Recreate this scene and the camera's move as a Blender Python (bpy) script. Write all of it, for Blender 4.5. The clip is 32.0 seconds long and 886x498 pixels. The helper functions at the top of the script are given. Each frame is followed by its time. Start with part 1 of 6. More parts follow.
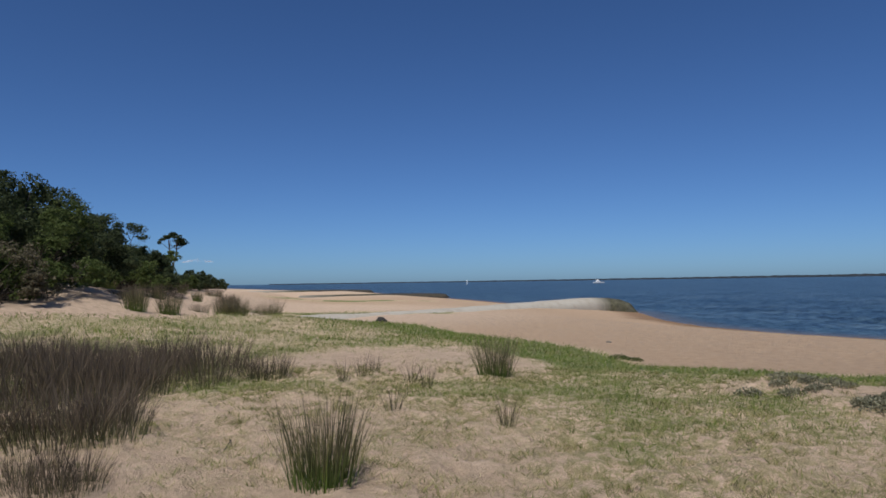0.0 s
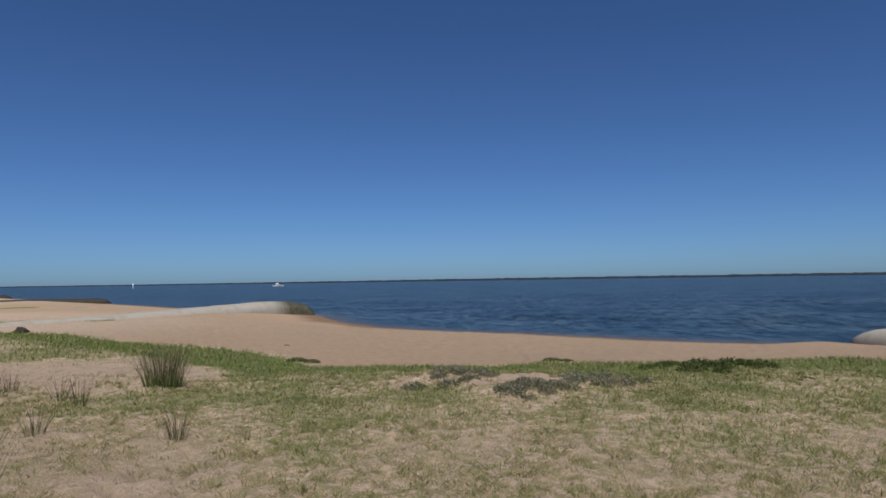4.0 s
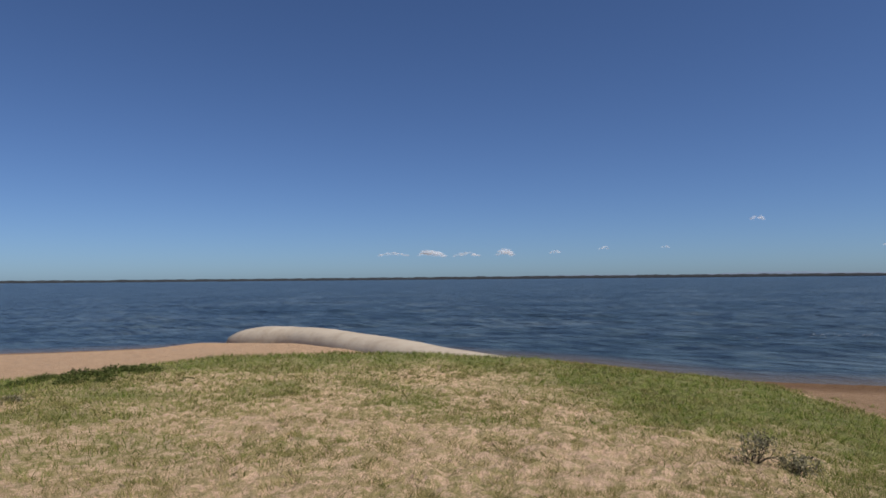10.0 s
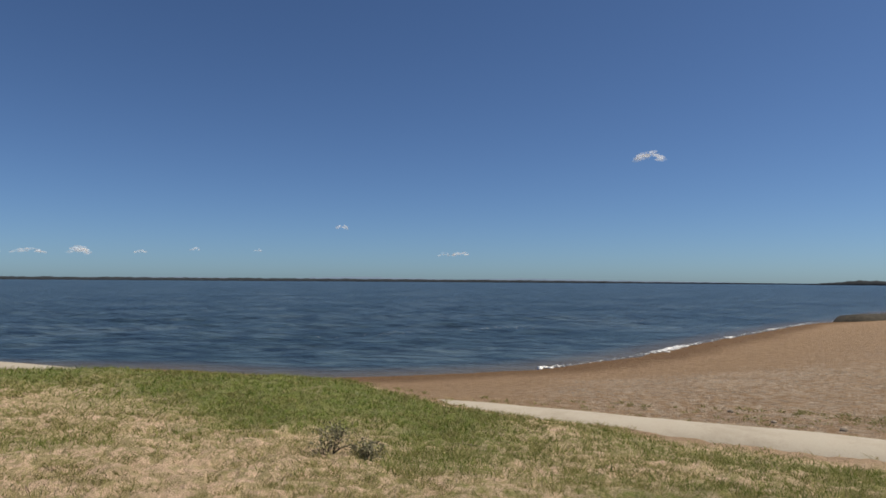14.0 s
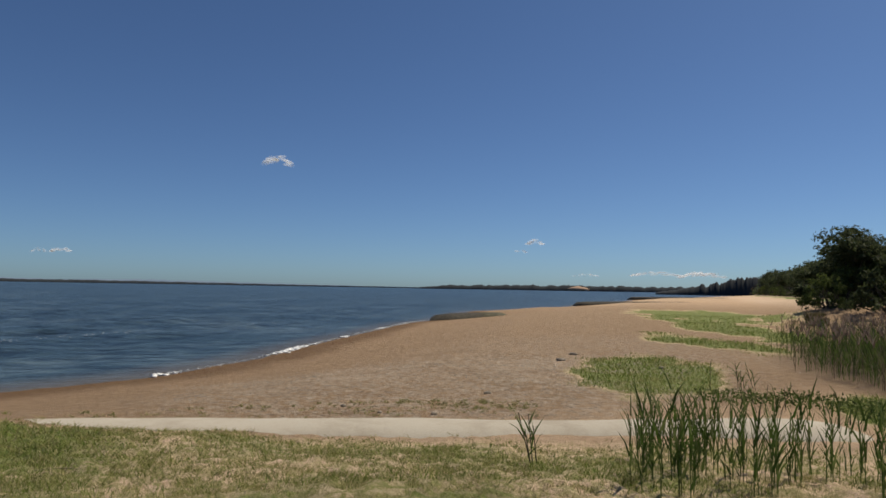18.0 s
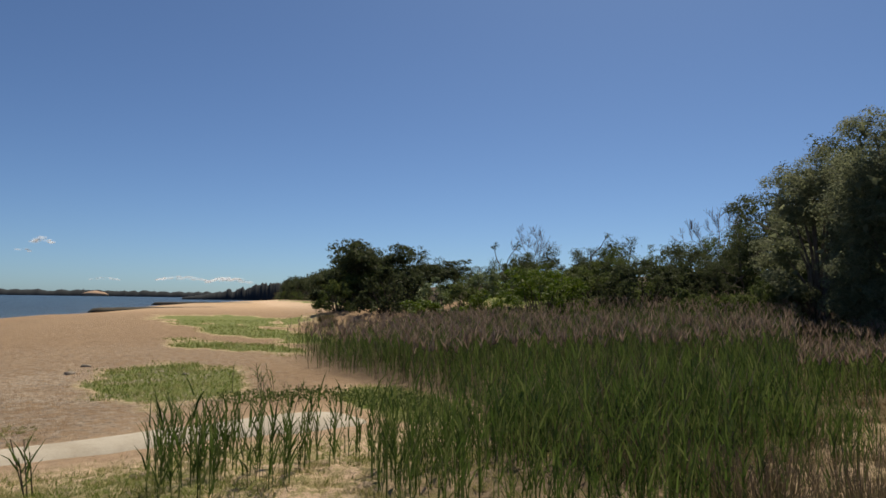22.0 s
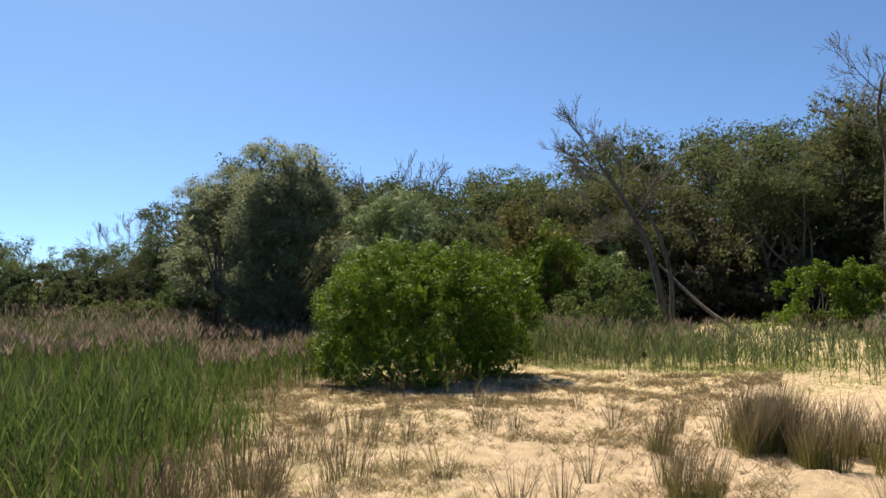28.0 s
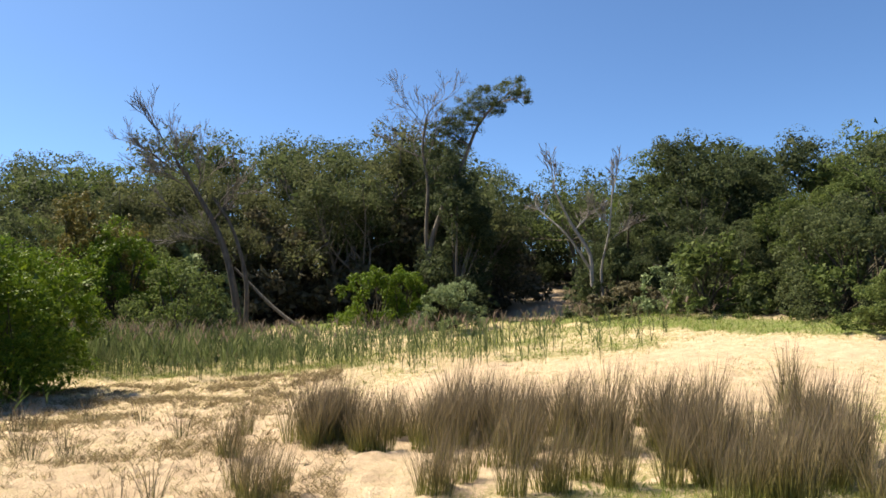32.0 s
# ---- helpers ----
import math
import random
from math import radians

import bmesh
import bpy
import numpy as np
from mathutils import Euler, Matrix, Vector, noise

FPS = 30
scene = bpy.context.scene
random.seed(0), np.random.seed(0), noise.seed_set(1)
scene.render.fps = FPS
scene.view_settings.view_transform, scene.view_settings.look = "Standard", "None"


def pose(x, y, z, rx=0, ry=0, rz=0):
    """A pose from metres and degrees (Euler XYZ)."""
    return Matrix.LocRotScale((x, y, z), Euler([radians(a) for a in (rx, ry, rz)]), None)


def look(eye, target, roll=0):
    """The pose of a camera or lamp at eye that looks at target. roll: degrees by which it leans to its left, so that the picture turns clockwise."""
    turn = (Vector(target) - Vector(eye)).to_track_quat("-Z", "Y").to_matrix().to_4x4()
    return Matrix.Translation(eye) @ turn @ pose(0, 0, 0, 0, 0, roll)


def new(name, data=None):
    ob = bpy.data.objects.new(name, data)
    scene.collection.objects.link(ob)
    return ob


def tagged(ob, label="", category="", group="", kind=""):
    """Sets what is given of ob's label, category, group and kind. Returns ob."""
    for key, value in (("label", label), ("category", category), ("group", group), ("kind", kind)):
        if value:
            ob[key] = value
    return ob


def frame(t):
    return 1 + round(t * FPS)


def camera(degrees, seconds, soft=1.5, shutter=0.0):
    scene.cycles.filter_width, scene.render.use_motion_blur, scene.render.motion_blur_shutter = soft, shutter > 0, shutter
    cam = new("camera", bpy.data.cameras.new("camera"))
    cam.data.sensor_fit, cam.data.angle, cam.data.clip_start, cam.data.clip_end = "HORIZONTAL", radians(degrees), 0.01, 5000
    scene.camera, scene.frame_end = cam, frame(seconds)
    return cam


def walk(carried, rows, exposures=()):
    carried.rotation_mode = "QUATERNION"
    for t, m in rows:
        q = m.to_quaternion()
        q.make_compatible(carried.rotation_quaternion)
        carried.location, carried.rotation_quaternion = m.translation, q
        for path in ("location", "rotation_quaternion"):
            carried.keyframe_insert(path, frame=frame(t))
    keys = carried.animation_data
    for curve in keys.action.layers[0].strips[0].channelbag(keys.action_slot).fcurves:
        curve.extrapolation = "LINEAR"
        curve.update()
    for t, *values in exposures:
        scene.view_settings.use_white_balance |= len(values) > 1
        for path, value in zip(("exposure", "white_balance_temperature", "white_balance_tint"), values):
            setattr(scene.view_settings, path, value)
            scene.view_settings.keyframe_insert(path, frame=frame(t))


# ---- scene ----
cam = camera(66.40, 32.0, soft=1.6)
EYE = 3.0   # above the water; the tripod stands on ground at 1.4
# seconds, heading (degrees clockwise from +y), tilt, roll
TURN = [
    (0, -25.59, 2.77, -0.83), (0.5, -22.11, 2.76, -0.72), (1, -18.92, 2.73, -0.72), (1.5, -15.93, 2.71, -0.72),
    (2, -12.78, 2.70, -0.76), (2.5, -9.50, 2.67, -0.62), (4.5, 5.18, 2.63, -0.97), (5, 9.76, 2.62, -0.99), (5.5,
    14.23, 2.55, -0.91), (6, 18.74, 2.53, -0.86), (6.5, 23.60, 2.56, -0.80), (7, 28.43, 2.56, -0.80), (7.5, 32.16,
    2.56, -0.76), (8, 35.72, 2.52, -0.72), (8.5, 39.24, 2.51, -0.58), (9, 42.77, 2.52, -0.47), (9.5, 46.26, 2.51,
    -0.54), (10, 49.60, 2.53, -0.50), (10.5, 52.83, 2.52, -0.41), (11, 56.05, 2.53, -0.34), (11.5, 59.48, 2.55,
    -0.26), (12, 63.45, 2.59, -0.16), (12.5, 67.78, 2.61, -0.11), (13, 72.03, 2.65, -0.02), (13.5, 77.20, 2.69,
    0.11), (14, 83.11, 2.75, 0.38), (14.5, 88.48, 2.82, 0.47), (15, 93.65, 2.92, 0.52), (15.5, 98.07, 3.01, 0.51),
    (17.5, 110.83, 3.21, 0.93), (18, 114.05, 3.29, 0.94), (18.5, 117.74, 3.38, 0.95), (19, 122.04, 3.51, 0.86),
    (19.5, 127.74, 3.65, 1.09), (20, 133.19, 3.79, 1.01), (20.5, 138.15, 3.89, 0.92), (21, 142.86, 4.03, 0.84),
    (21.5, 147.58, 4.17, 0.94), (22, 152.48, 4.30, 0.80), (22.5, 156.60, 4.38, 0.75), (23, 160.03, 4.47, 1.07),
    (23.5, 163.87, 4.59, 0.79), (24, 167.81, 4.69, 0.67), (24.5, 171.90, 4.78, 0.54), (25, 176.01, 4.80, 0.42),
    (25.5, 180.15, 4.93, 0.36), (27.5, 195.05, 5.11, -0.12), (28, 199.73, 5.13, -0.14), (28.5, 204.29, 5.13,
    -0.35), (29, 208.58, 5.14, -0.42), (29.5, 212.72, 5.15, -0.60), (30, 216.77, 5.16, -0.69), (30.5, 220.97,
    5.13, -0.79), (31, 225.31, 5.08, -0.92), (31.5, 229.76, 5.04, -1.05), (32, 234.59, 5.01, -1.17)]
walk(cam, [(t, pose(0, 0, EYE, 90 + tilt, 0, -yaw) @ pose(0, 0, 0, 0, 0, roll)) for t, yaw, tilt, roll in TURN],
     exposures=[(0, -0.03, 6250, 10), (2, -0.12, 6280, 10), (5, -0.11, 6350, 10), (6, -0.05, 6380, 10), (7, 0.0, 6450, 11), (9, 0.12, 6950, 16), (11, 0.20, 7350, 13), (13, 0.22, 7500, 10), (19, 0.06, 7600, 8), (22, 0.28, 7950, 8),
                (24, 0.68, 8000, 8), (28, 1.32, 8100, 4), (32, 1.54, 8000, 3)])

# ---- light: clear noon sky, sun high over the scrub ----
SUN_AZ, SUN_EL = 172.0, 56.0
world = bpy.data.worlds.new("sky")
scene.world = world
world.use_nodes = True
wn = world.node_tree.nodes
sky = wn.new("ShaderNodeTexSky")
sky.sky_type = "NISHITA"
sky.sun_disc = False
sky.sun_elevation, sky.sun_rotation = radians(SUN_EL), radians(SUN_AZ)
sky.air_density, sky.dust_density, sky.ozone_density = 0.65, 0.5, 1.2
blue = wn.new("ShaderNodeMix")
blue.data_type, blue.blend_type = "RGBA", "MULTIPLY"
blue.inputs[0].default_value = 1.0
blue.inputs[7].default_value = (0.545, 0.81, 1.17, 1)
world.node_tree.links.new(sky.outputs[0], blue.inputs[6])
wn["Background"].inputs["Strength"].default_value = 0.071
world.node_tree.links.new(blue.outputs[2], wn["Background"].inputs["Color"])
sun = new("sun", bpy.data.lights.new("sun", "SUN"))
sun.data.energy, sun.data.angle, sun.data.color = 4.2, radians(0.55), (1.0, 0.95, 0.87)
sun.matrix_world = look((math.sin(radians(SUN_AZ)) * math.cos(radians(SUN_EL)) * 50, math.cos(radians(SUN_AZ)) * math.cos(radians(SUN_EL)) * 50,
                         math.sin(radians(SUN_EL)) * 50), (0, 0, 0))


# ---- materials ----
def material(name, rough=0.85, spec=0.25):
    m = bpy.data.materials.new(name)
    m.use_nodes = True
    b = m.node_tree.nodes["Principled BSDF"]
    b.inputs["Roughness"].default_value = rough
    b.inputs["Specular IOR Level"].default_value = spec
    return m, m.node_tree.nodes, m.node_tree.links, b


def node(nodes, kind, **values):
    n = nodes.new("ShaderNode" + kind)
    for key, value in values.items():
        n.inputs[key.replace("_", " ")].default_value = value
    return n


def ramp(nodes, links, source, stops):
    r = nodes.new("ShaderNodeValToRGB")
    e = r.color_ramp.elements
    while len(e) < len(stops):
        e.new(0.5)
    for k, (at, c) in zip(e, stops):
        k.position, k.color = at, (*c, 1)
    links.new(source, r.inputs[0])
    return r.outputs[0]


def mixed(nodes, links, fac, a, b, blend="MIX"):
    n = nodes.new("ShaderNodeMix")
    n.data_type, n.blend_type = "RGBA", blend
    for sock, v in ((n.inputs[0], fac), (n.inputs[6], a), (n.inputs[7], b)):
        if isinstance(v, bpy.types.NodeSocket):
            links.new(v, sock)
        else:
            sock.default_value = (*v, 1) if isinstance(v, tuple) else v
    return n.outputs[2]


def noise_tex(nodes, links, scale, detail=4.0, rough=0.6, stretch=None):
    g = nodes.new("ShaderNodeNewGeometry")
    n = node(nodes, "TexNoise", Scale=scale, Detail=detail, Roughness=rough)
    src = g.outputs["Position"]
    if stretch:
        mp = nodes.new("ShaderNodeMapping")
        mp.inputs["Scale"].default_value = stretch[:3]
        mp.inputs["Rotation"].default_value = (0, 0, radians(stretch[3]))
        links.new(src, mp.inputs[0])
        src = mp.outputs[0]
    links.new(src, n.inputs["Vector"])
    return n.outputs["Fac"]


def bumped(nodes, links, b, height, strength, distance):
    n = node(nodes, "Bump", Strength=strength, Distance=distance)
    links.new(height, n.inputs["Height"])
    links.new(n.outputs[0], b.inputs["Normal"])
    return n


def leaf_material(name, dark, mid, light, rough=0.65, through_light=0.35, spec=0.12):
    """Leaves, blades and reeds: each one has its own tone, and light comes through."""
    m, n, l, b = material(name, rough, spec)
    g = n.new("ShaderNodeNewGeometry")
    c = ramp(n, l, g.outputs["Random Per Island"], [(0.0, dark), (0.5, mid), (1.0, light)])
    big = noise_tex(n, l, 0.9, 2.0)
    c = mixed(n, l, big, c, mixed(n, l, 1.0, c, (0.62, 0.6, 0.55), "MULTIPLY"))
    l.new(c, b.inputs["Base Color"])
    t = n.new("ShaderNodeBsdfTranslucent")
    l.new(c, t.inputs["Color"])
    mx = n.new("ShaderNodeMixShader")
    mx.inputs[0].default_value = through_light
    l.new(b.outputs[0], mx.inputs[1])
    l.new(t.outputs[0], mx.inputs[2])
    l.new(mx.outputs[0], n["Material Output"].inputs["Surface"])
    return m


def rush_material(name, foot, mid_, tip, through_light=0.35):
    """Rush stems: green at the foot, brown towards the tip, each its own tone."""
    m, n, l, b = material(name, 0.65, 0.25)
    a = n.new("ShaderNodeAttribute")
    a.attribute_name = "along"
    g = n.new("ShaderNodeNewGeometry")
    c = ramp(n, l, a.outputs["Fac"], [(0.0, foot), (0.45, mid_), (1.0, tip)])
    c = mixed(n, l, 1.0, c, ramp(n, l, g.outputs["Random Per Island"], [(0.0, (0.55, 0.55, 0.55)), (0.6, (1.0, 1.0, 1.0)), (1.0, (1.7, 1.55, 1.35))]), "MULTIPLY")
    l.new(c, b.inputs["Base Color"])
    t = n.new("ShaderNodeBsdfTranslucent")
    l.new(c, t.inputs["Color"])
    mx = n.new("ShaderNodeMixShader")
    mx.inputs[0].default_value = through_light
    l.new(b.outputs[0], mx.inputs[1])
    l.new(t.outputs[0], mx.inputs[2])
    l.new(mx.outputs[0], n["Material Output"].inputs["Surface"])
    return m


def bark_material(name, a, c2, scale=9.0):
    m, n, l, b = material(name, 0.9, 0.2)
    f = noise_tex(n, l, scale, 5.0, 0.65, (1, 1, 0.25, 0))
    l.new(ramp(n, l, f, [(0.3, a), (0.7, c2)]), b.inputs["Base Color"])
    bumped(n, l, b, f, 0.6, 0.03)
    return m


def ground_material():
    m, n, l, b = material("sand_and_turf", 0.95, 0.15)

    def attr(name):
        a = n.new("ShaderNodeAttribute")
        a.attribute_name = name
        return a.outputs["Fac"]

    fine, mid, big = noise_tex(n, l, 60.0, 6.0, 0.7), noise_tex(n, l, 4.0, 5.0, 0.65), noise_tex(n, l, 0.35, 3.0)
    pale = ramp(n, l, mid, [(0.25, (0.46, 0.335, 0.235)), (0.55, (0.65, 0.485, 0.345)), (0.8, (0.77, 0.595, 0.44))])
    shore = ramp(n, l, mid, [(0.25, (0.43, 0.295, 0.19)), (0.6, (0.535, 0.38, 0.25)), (0.85, (0.61, 0.45, 0.31))])
    c = mixed(n, l, attr("beach"), pale, shore)
    brown = ramp(n, l, mid, [(0.25, (0.24, 0.16, 0.10)), (0.6, (0.345, 0.238, 0.15)), (0.85, (0.435, 0.312, 0.20))])
    c = mixed(n, l, attr("coarse"), c, brown)
    grit = n.new("ShaderNodeTexVoronoi")
    grit.inputs["Scale"].default_value = 14.0
    g = n.new("ShaderNodeNewGeometry")
    l.new(g.outputs["Position"], grit.inputs["Vector"])
    shells = mixed(n, l, ramp(n, l, grit.outputs["Color"], [(0.1, (0, 0, 0)), (0.8, (1, 1, 1))]), (0.20, 0.155, 0.115), (0.50, 0.41, 0.32))
    k = n.new("ShaderNodeMath")
    k.operation = "MULTIPLY"
    l.new(attr("shell"), k.inputs[0])
    l.new(ramp(n, l, noise_tex(n, l, 5.0, 5.0), [(0.42, (0, 0, 0)), (0.62, (1, 1, 1))]), k.inputs[1])
    c = mixed(n, l, k.outputs[0], c, shells)
    c = mixed(n, l, attr("wet"), c, mixed(n, l, 1.0, c, (0.56, 0.50, 0.45), "MULTIPLY"))
    turf = ramp(n, l, noise_tex(n, l, 7.5, 5.0, 0.75), [(0.38, (0.25, 0.26, 0.085)), (0.47, (0.40, 0.36, 0.16)), (0.53, (0.68, 0.51, 0.35)), (0.63, (0.85, 0.65, 0.475))])
    h = n.new("ShaderNodeMath")
    h.operation = "MULTIPLY_ADD"
    l.new(attr("grass"), h.inputs[0])
    h.inputs[1].default_value = 1.25
    v = n.new("ShaderNodeMath")
    v.operation = "SUBTRACT"
    l.new(noise_tex(n, l, 5.0, 6.0, 0.8), v.inputs[0])
    v.inputs[1].default_value = 0.62
    l.new(v.outputs[0], h.inputs[2])
    h.use_clamp = True
    c = mixed(n, l, h.outputs[0], c, turf)
    lush = ramp(n, l, noise_tex(n, l, 6.0, 5.0, 0.7), [(0.35, (0.075, 0.13, 0.025)), (0.6, (0.16, 0.21, 0.05)), (0.75, (0.30, 0.28, 0.13))])
    c = mixed(n, l, ramp(n, l, attr("grass"), [(0.66, (0, 0, 0)), (0.95, (0.85, 0.85, 0.85))]), c, lush)
    litter = ramp(n, l, noise_tex(n, l, 12.0, 6.0, 0.75), [(0.3, (0.035, 0.026, 0.018)), (0.6, (0.10, 0.075, 0.05)), (0.8, (0.20, 0.15, 0.10))])
    c = mixed(n, l, attr("litter"), c, litter)
    c = mixed(n, l, 0.35, c, ramp(n, l, fine, [(0.3, (0.45, 0.42, 0.4)), (0.7, (1.25, 1.25, 1.25))]), "MULTIPLY")
    l.new(c, b.inputs["Base Color"])
    s = n.new("ShaderNodeMath")
    s.operation = "ADD"
    l.new(mid, s.inputs[0])
    l.new(fine, s.inputs[1])
    k3 = n.new("ShaderNodeMath")
    k3.operation = "MULTIPLY_ADD"
    l.new(noise_tex(n, l, 9.0, 4.0, 0.6), k3.inputs[0])
    l.new(ramp(n, l, attr("beach"), [(0.0, (1.6, 1.6, 1.6)), (1.0, (0.35, 0.35, 0.35))]), k3.inputs[1])
    l.new(s.outputs[0], k3.inputs[2])
    bumped(n, l, b, k3.outputs[0], 0.9, 0.06)
    return m


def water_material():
    """Choppy sea that mirrors little of the low sky: dark blue sky tone and light-and-dark wind streaks of every size
    are painted into its colour.
    """
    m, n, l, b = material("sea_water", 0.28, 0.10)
    painted_streaks = noise_tex(n, l, 0.06, 9.0, 0.82)
    # dark sky mirrored by the wave faces, put into the base colour
    c = ramp(n, l, painted_streaks, [(0.40, (0.014, 0.029, 0.041)), (0.5, (0.027, 0.050, 0.070)), (0.60, (0.052, 0.083, 0.108))])
    painted_chop = noise_tex(n, l, 1.1, 6.0, 0.75, (1, 0.4, 1, -40))
    # light and dark sides of the ripples, multiplied into the colour
    c = mixed(n, l, 0.75, c, ramp(n, l, painted_chop, [(0.43, (0.25, 0.28, 0.34)), (0.5, (1.0, 1.0, 1.0)), (0.58, (2.2, 2.0, 1.8))]), "MULTIPLY")
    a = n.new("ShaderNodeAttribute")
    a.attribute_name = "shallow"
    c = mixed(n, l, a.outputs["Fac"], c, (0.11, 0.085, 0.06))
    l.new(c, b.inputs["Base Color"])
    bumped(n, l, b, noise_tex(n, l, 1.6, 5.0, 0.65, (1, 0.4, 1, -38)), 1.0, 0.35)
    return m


def plain_material(name, a, c2, scale, rough=0.8, bump=0.3, depth=0.02, spec=0.25):
    m, n, l, b = material(name, rough, spec)
    f = noise_tex(n, l, scale, 5.0, 0.65)
    l.new(ramp(n, l, f, [(0.3, a), (0.7, c2)]), b.inputs["Base Color"])
    if bump:
        bumped(n, l, b, f, bump, depth)
    return m


def fabric_material():
    """Sand-filled geotextile: pale grey cloth, stained, dark and weedy at the seaward tip."""
    m, n, l, b = material("geotextile", 0.9, 0.2)
    a = n.new("ShaderNodeAttribute")
    a.attribute_name = "weed"
    stain = noise_tex(n, l, 1.3, 6.0, 0.7)
    c = ramp(n, l, stain, [(0.3, (0.335, 0.295, 0.235)), (0.55, (0.43, 0.39, 0.325)), (0.75, (0.495, 0.46, 0.39))])
    weave = noise_tex(n, l, 70.0, 2.0, 0.5)
    c = mixed(n, l, 0.2, c, ramp(n, l, weave, [(0.35, (0.6, 0.6, 0.6)), (0.65, (1.2, 1.2, 1.2))]), "MULTIPLY")
    slime = ramp(n, l, noise_tex(n, l, 3.0, 5.0, 0.7), [(0.35, (0.035, 0.033, 0.022)), (0.65, (0.09, 0.085, 0.05))])
    k = n.new("ShaderNodeMath")
    k.operation = "MULTIPLY_ADD"
    l.new(stain, k.inputs[0])
    k.inputs[1].default_value = 0.8
    l.new(a.outputs["Fac"], k.inputs[2])
    k2 = n.new("ShaderNodeMath")
    k2.operation = "SUBTRACT"
    l.new(k.outputs[0], k2.inputs[0])
    k2.inputs[1].default_value = 0.42
    k2.use_clamp = True
    l.new(mixed(n, l, k2.outputs[0], c, slime), b.inputs["Base Color"])
    s = n.new("ShaderNodeMath")
    s.operation = "MULTIPLY_ADD"
    l.new(weave, s.inputs[0])
    s.inputs[1].default_value = 0.15
    l.new(stain, s.inputs[2])
    bumped(n, l, b, s.outputs[0], 0.4, 0.05)
    return m


def glowing_cloud_material():
    m, n, l, b = material("cloud", 1.0, 0.0)
    b.inputs["Base Color"].default_value = (0.95, 0.95, 0.95, 1)
    lit = n.new("ShaderNodeBsdfTranslucent")
    lit.inputs["Color"].default_value = (0.95, 0.95, 0.95, 1)
    both = n.new("ShaderNodeMixShader")
    l.new(b.outputs[0], both.inputs[1])
    l.new(lit.outputs[0], both.inputs[2])
    # faint glow added to whiten the clouds beyond what the sun gives
    b.inputs["Emission Color"].default_value = (0.8, 0.86, 1.0, 1)
    b.inputs["Emission Strength"].default_value = 0.25
    t = n.new("ShaderNodeBsdfTransparent")
    mx = n.new("ShaderNodeMixShader")
    f = ramp(n, l, noise_tex(n, l, 0.022, 4.0, 0.6), [(0.34, (0.02, 0.02, 0.02)), (0.68, (0.34, 0.34, 0.34))])
    l.new(f, mx.inputs[0])
    l.new(t.outputs[0], mx.inputs[1])
    l.new(both.outputs[0], mx.inputs[2])
    l.new(mx.outputs[0], n["Material Output"].inputs["Surface"])
    return m


SLIME = plain_material("weedy_cloth", (0.028, 0.025, 0.020), (0.075, 0.065, 0.048), 3.0, 0.85, 0.5, 0.06)
GROUND, WATER, FABRIC, CLOUD = ground_material(), water_material(), fabric_material(), glowing_cloud_material()
GRASS = leaf_material("turf_grass", (0.216, 0.232, 0.076), (0.400, 0.373, 0.157), (0.648, 0.562, 0.335), 0.7)
LUSH = leaf_material("lush_grass", (0.110, 0.175, 0.030), (0.190, 0.265, 0.055), (0.330, 0.350, 0.110), 0.7)
STRAW = leaf_material("dry_grass", (0.448, 0.358, 0.235), (0.638, 0.521, 0.370), (0.784, 0.661, 0.493), 0.7)
DEAD_GRASS = leaf_material("dead_grass", (0.150, 0.110, 0.062), (0.270, 0.205, 0.120), (0.400, 0.330, 0.190), 0.75, 0.25)
TUFT = leaf_material("tuft_grass", (0.190, 0.205, 0.070), (0.310, 0.310, 0.120), (0.500, 0.440, 0.240), 0.75, 0.4)
REED = leaf_material("green_reed", (0.048, 0.082, 0.020), (0.084, 0.141, 0.034), (0.178, 0.213, 0.079), 0.6, 0.4)
STRIP_REED = leaf_material("pale_reed", (0.070, 0.100, 0.040), (0.125, 0.165, 0.070), (0.230, 0.250, 0.130), 0.6, 0.4)
DRY_REED = leaf_material("dry_reed", (0.075, 0.066, 0.042), (0.135, 0.115, 0.075), (0.230, 0.200, 0.135), 0.7, 0.35)
PLUME = leaf_material("reed_plume", (0.161, 0.115, 0.098), (0.276, 0.207, 0.172), (0.437, 0.345, 0.276), 0.8)
RUSH = rush_material("rush", (0.180, 0.195, 0.045), (0.168, 0.138, 0.068), (0.175, 0.134, 0.108))
RUSH_GREEN = rush_material("green_rush", (0.100, 0.170, 0.030), (0.130, 0.130, 0.055), (0.175, 0.135, 0.100))
RUSH_GREY = rush_material("grey_rush", (0.105, 0.120, 0.050), (0.122, 0.098, 0.064), (0.150, 0.112, 0.088))
WEED = leaf_material("grey_weed", (0.160, 0.160, 0.100), (0.280, 0.280, 0.190), (0.440, 0.410, 0.300), 0.7)
BUSH = leaf_material("bright_bush_leaf", (0.052, 0.099, 0.009), (0.103, 0.177, 0.016), (0.213, 0.286, 0.036), 0.55, 0.34, 0.15)
SCRUB = leaf_material("scrub_leaf", (0.063, 0.094, 0.028), (0.110, 0.149, 0.044), (0.169, 0.205, 0.078), 0.7, 0.45)
DARK = leaf_material("dark_leaf", (0.040, 0.057, 0.026), (0.067, 0.089, 0.042), (0.104, 0.124, 0.062), 0.7, 0.45)
OLIVE = leaf_material("olive_leaf", (0.056, 0.076, 0.032), (0.092, 0.117, 0.051), (0.143, 0.166, 0.083), 0.7, 0.42)
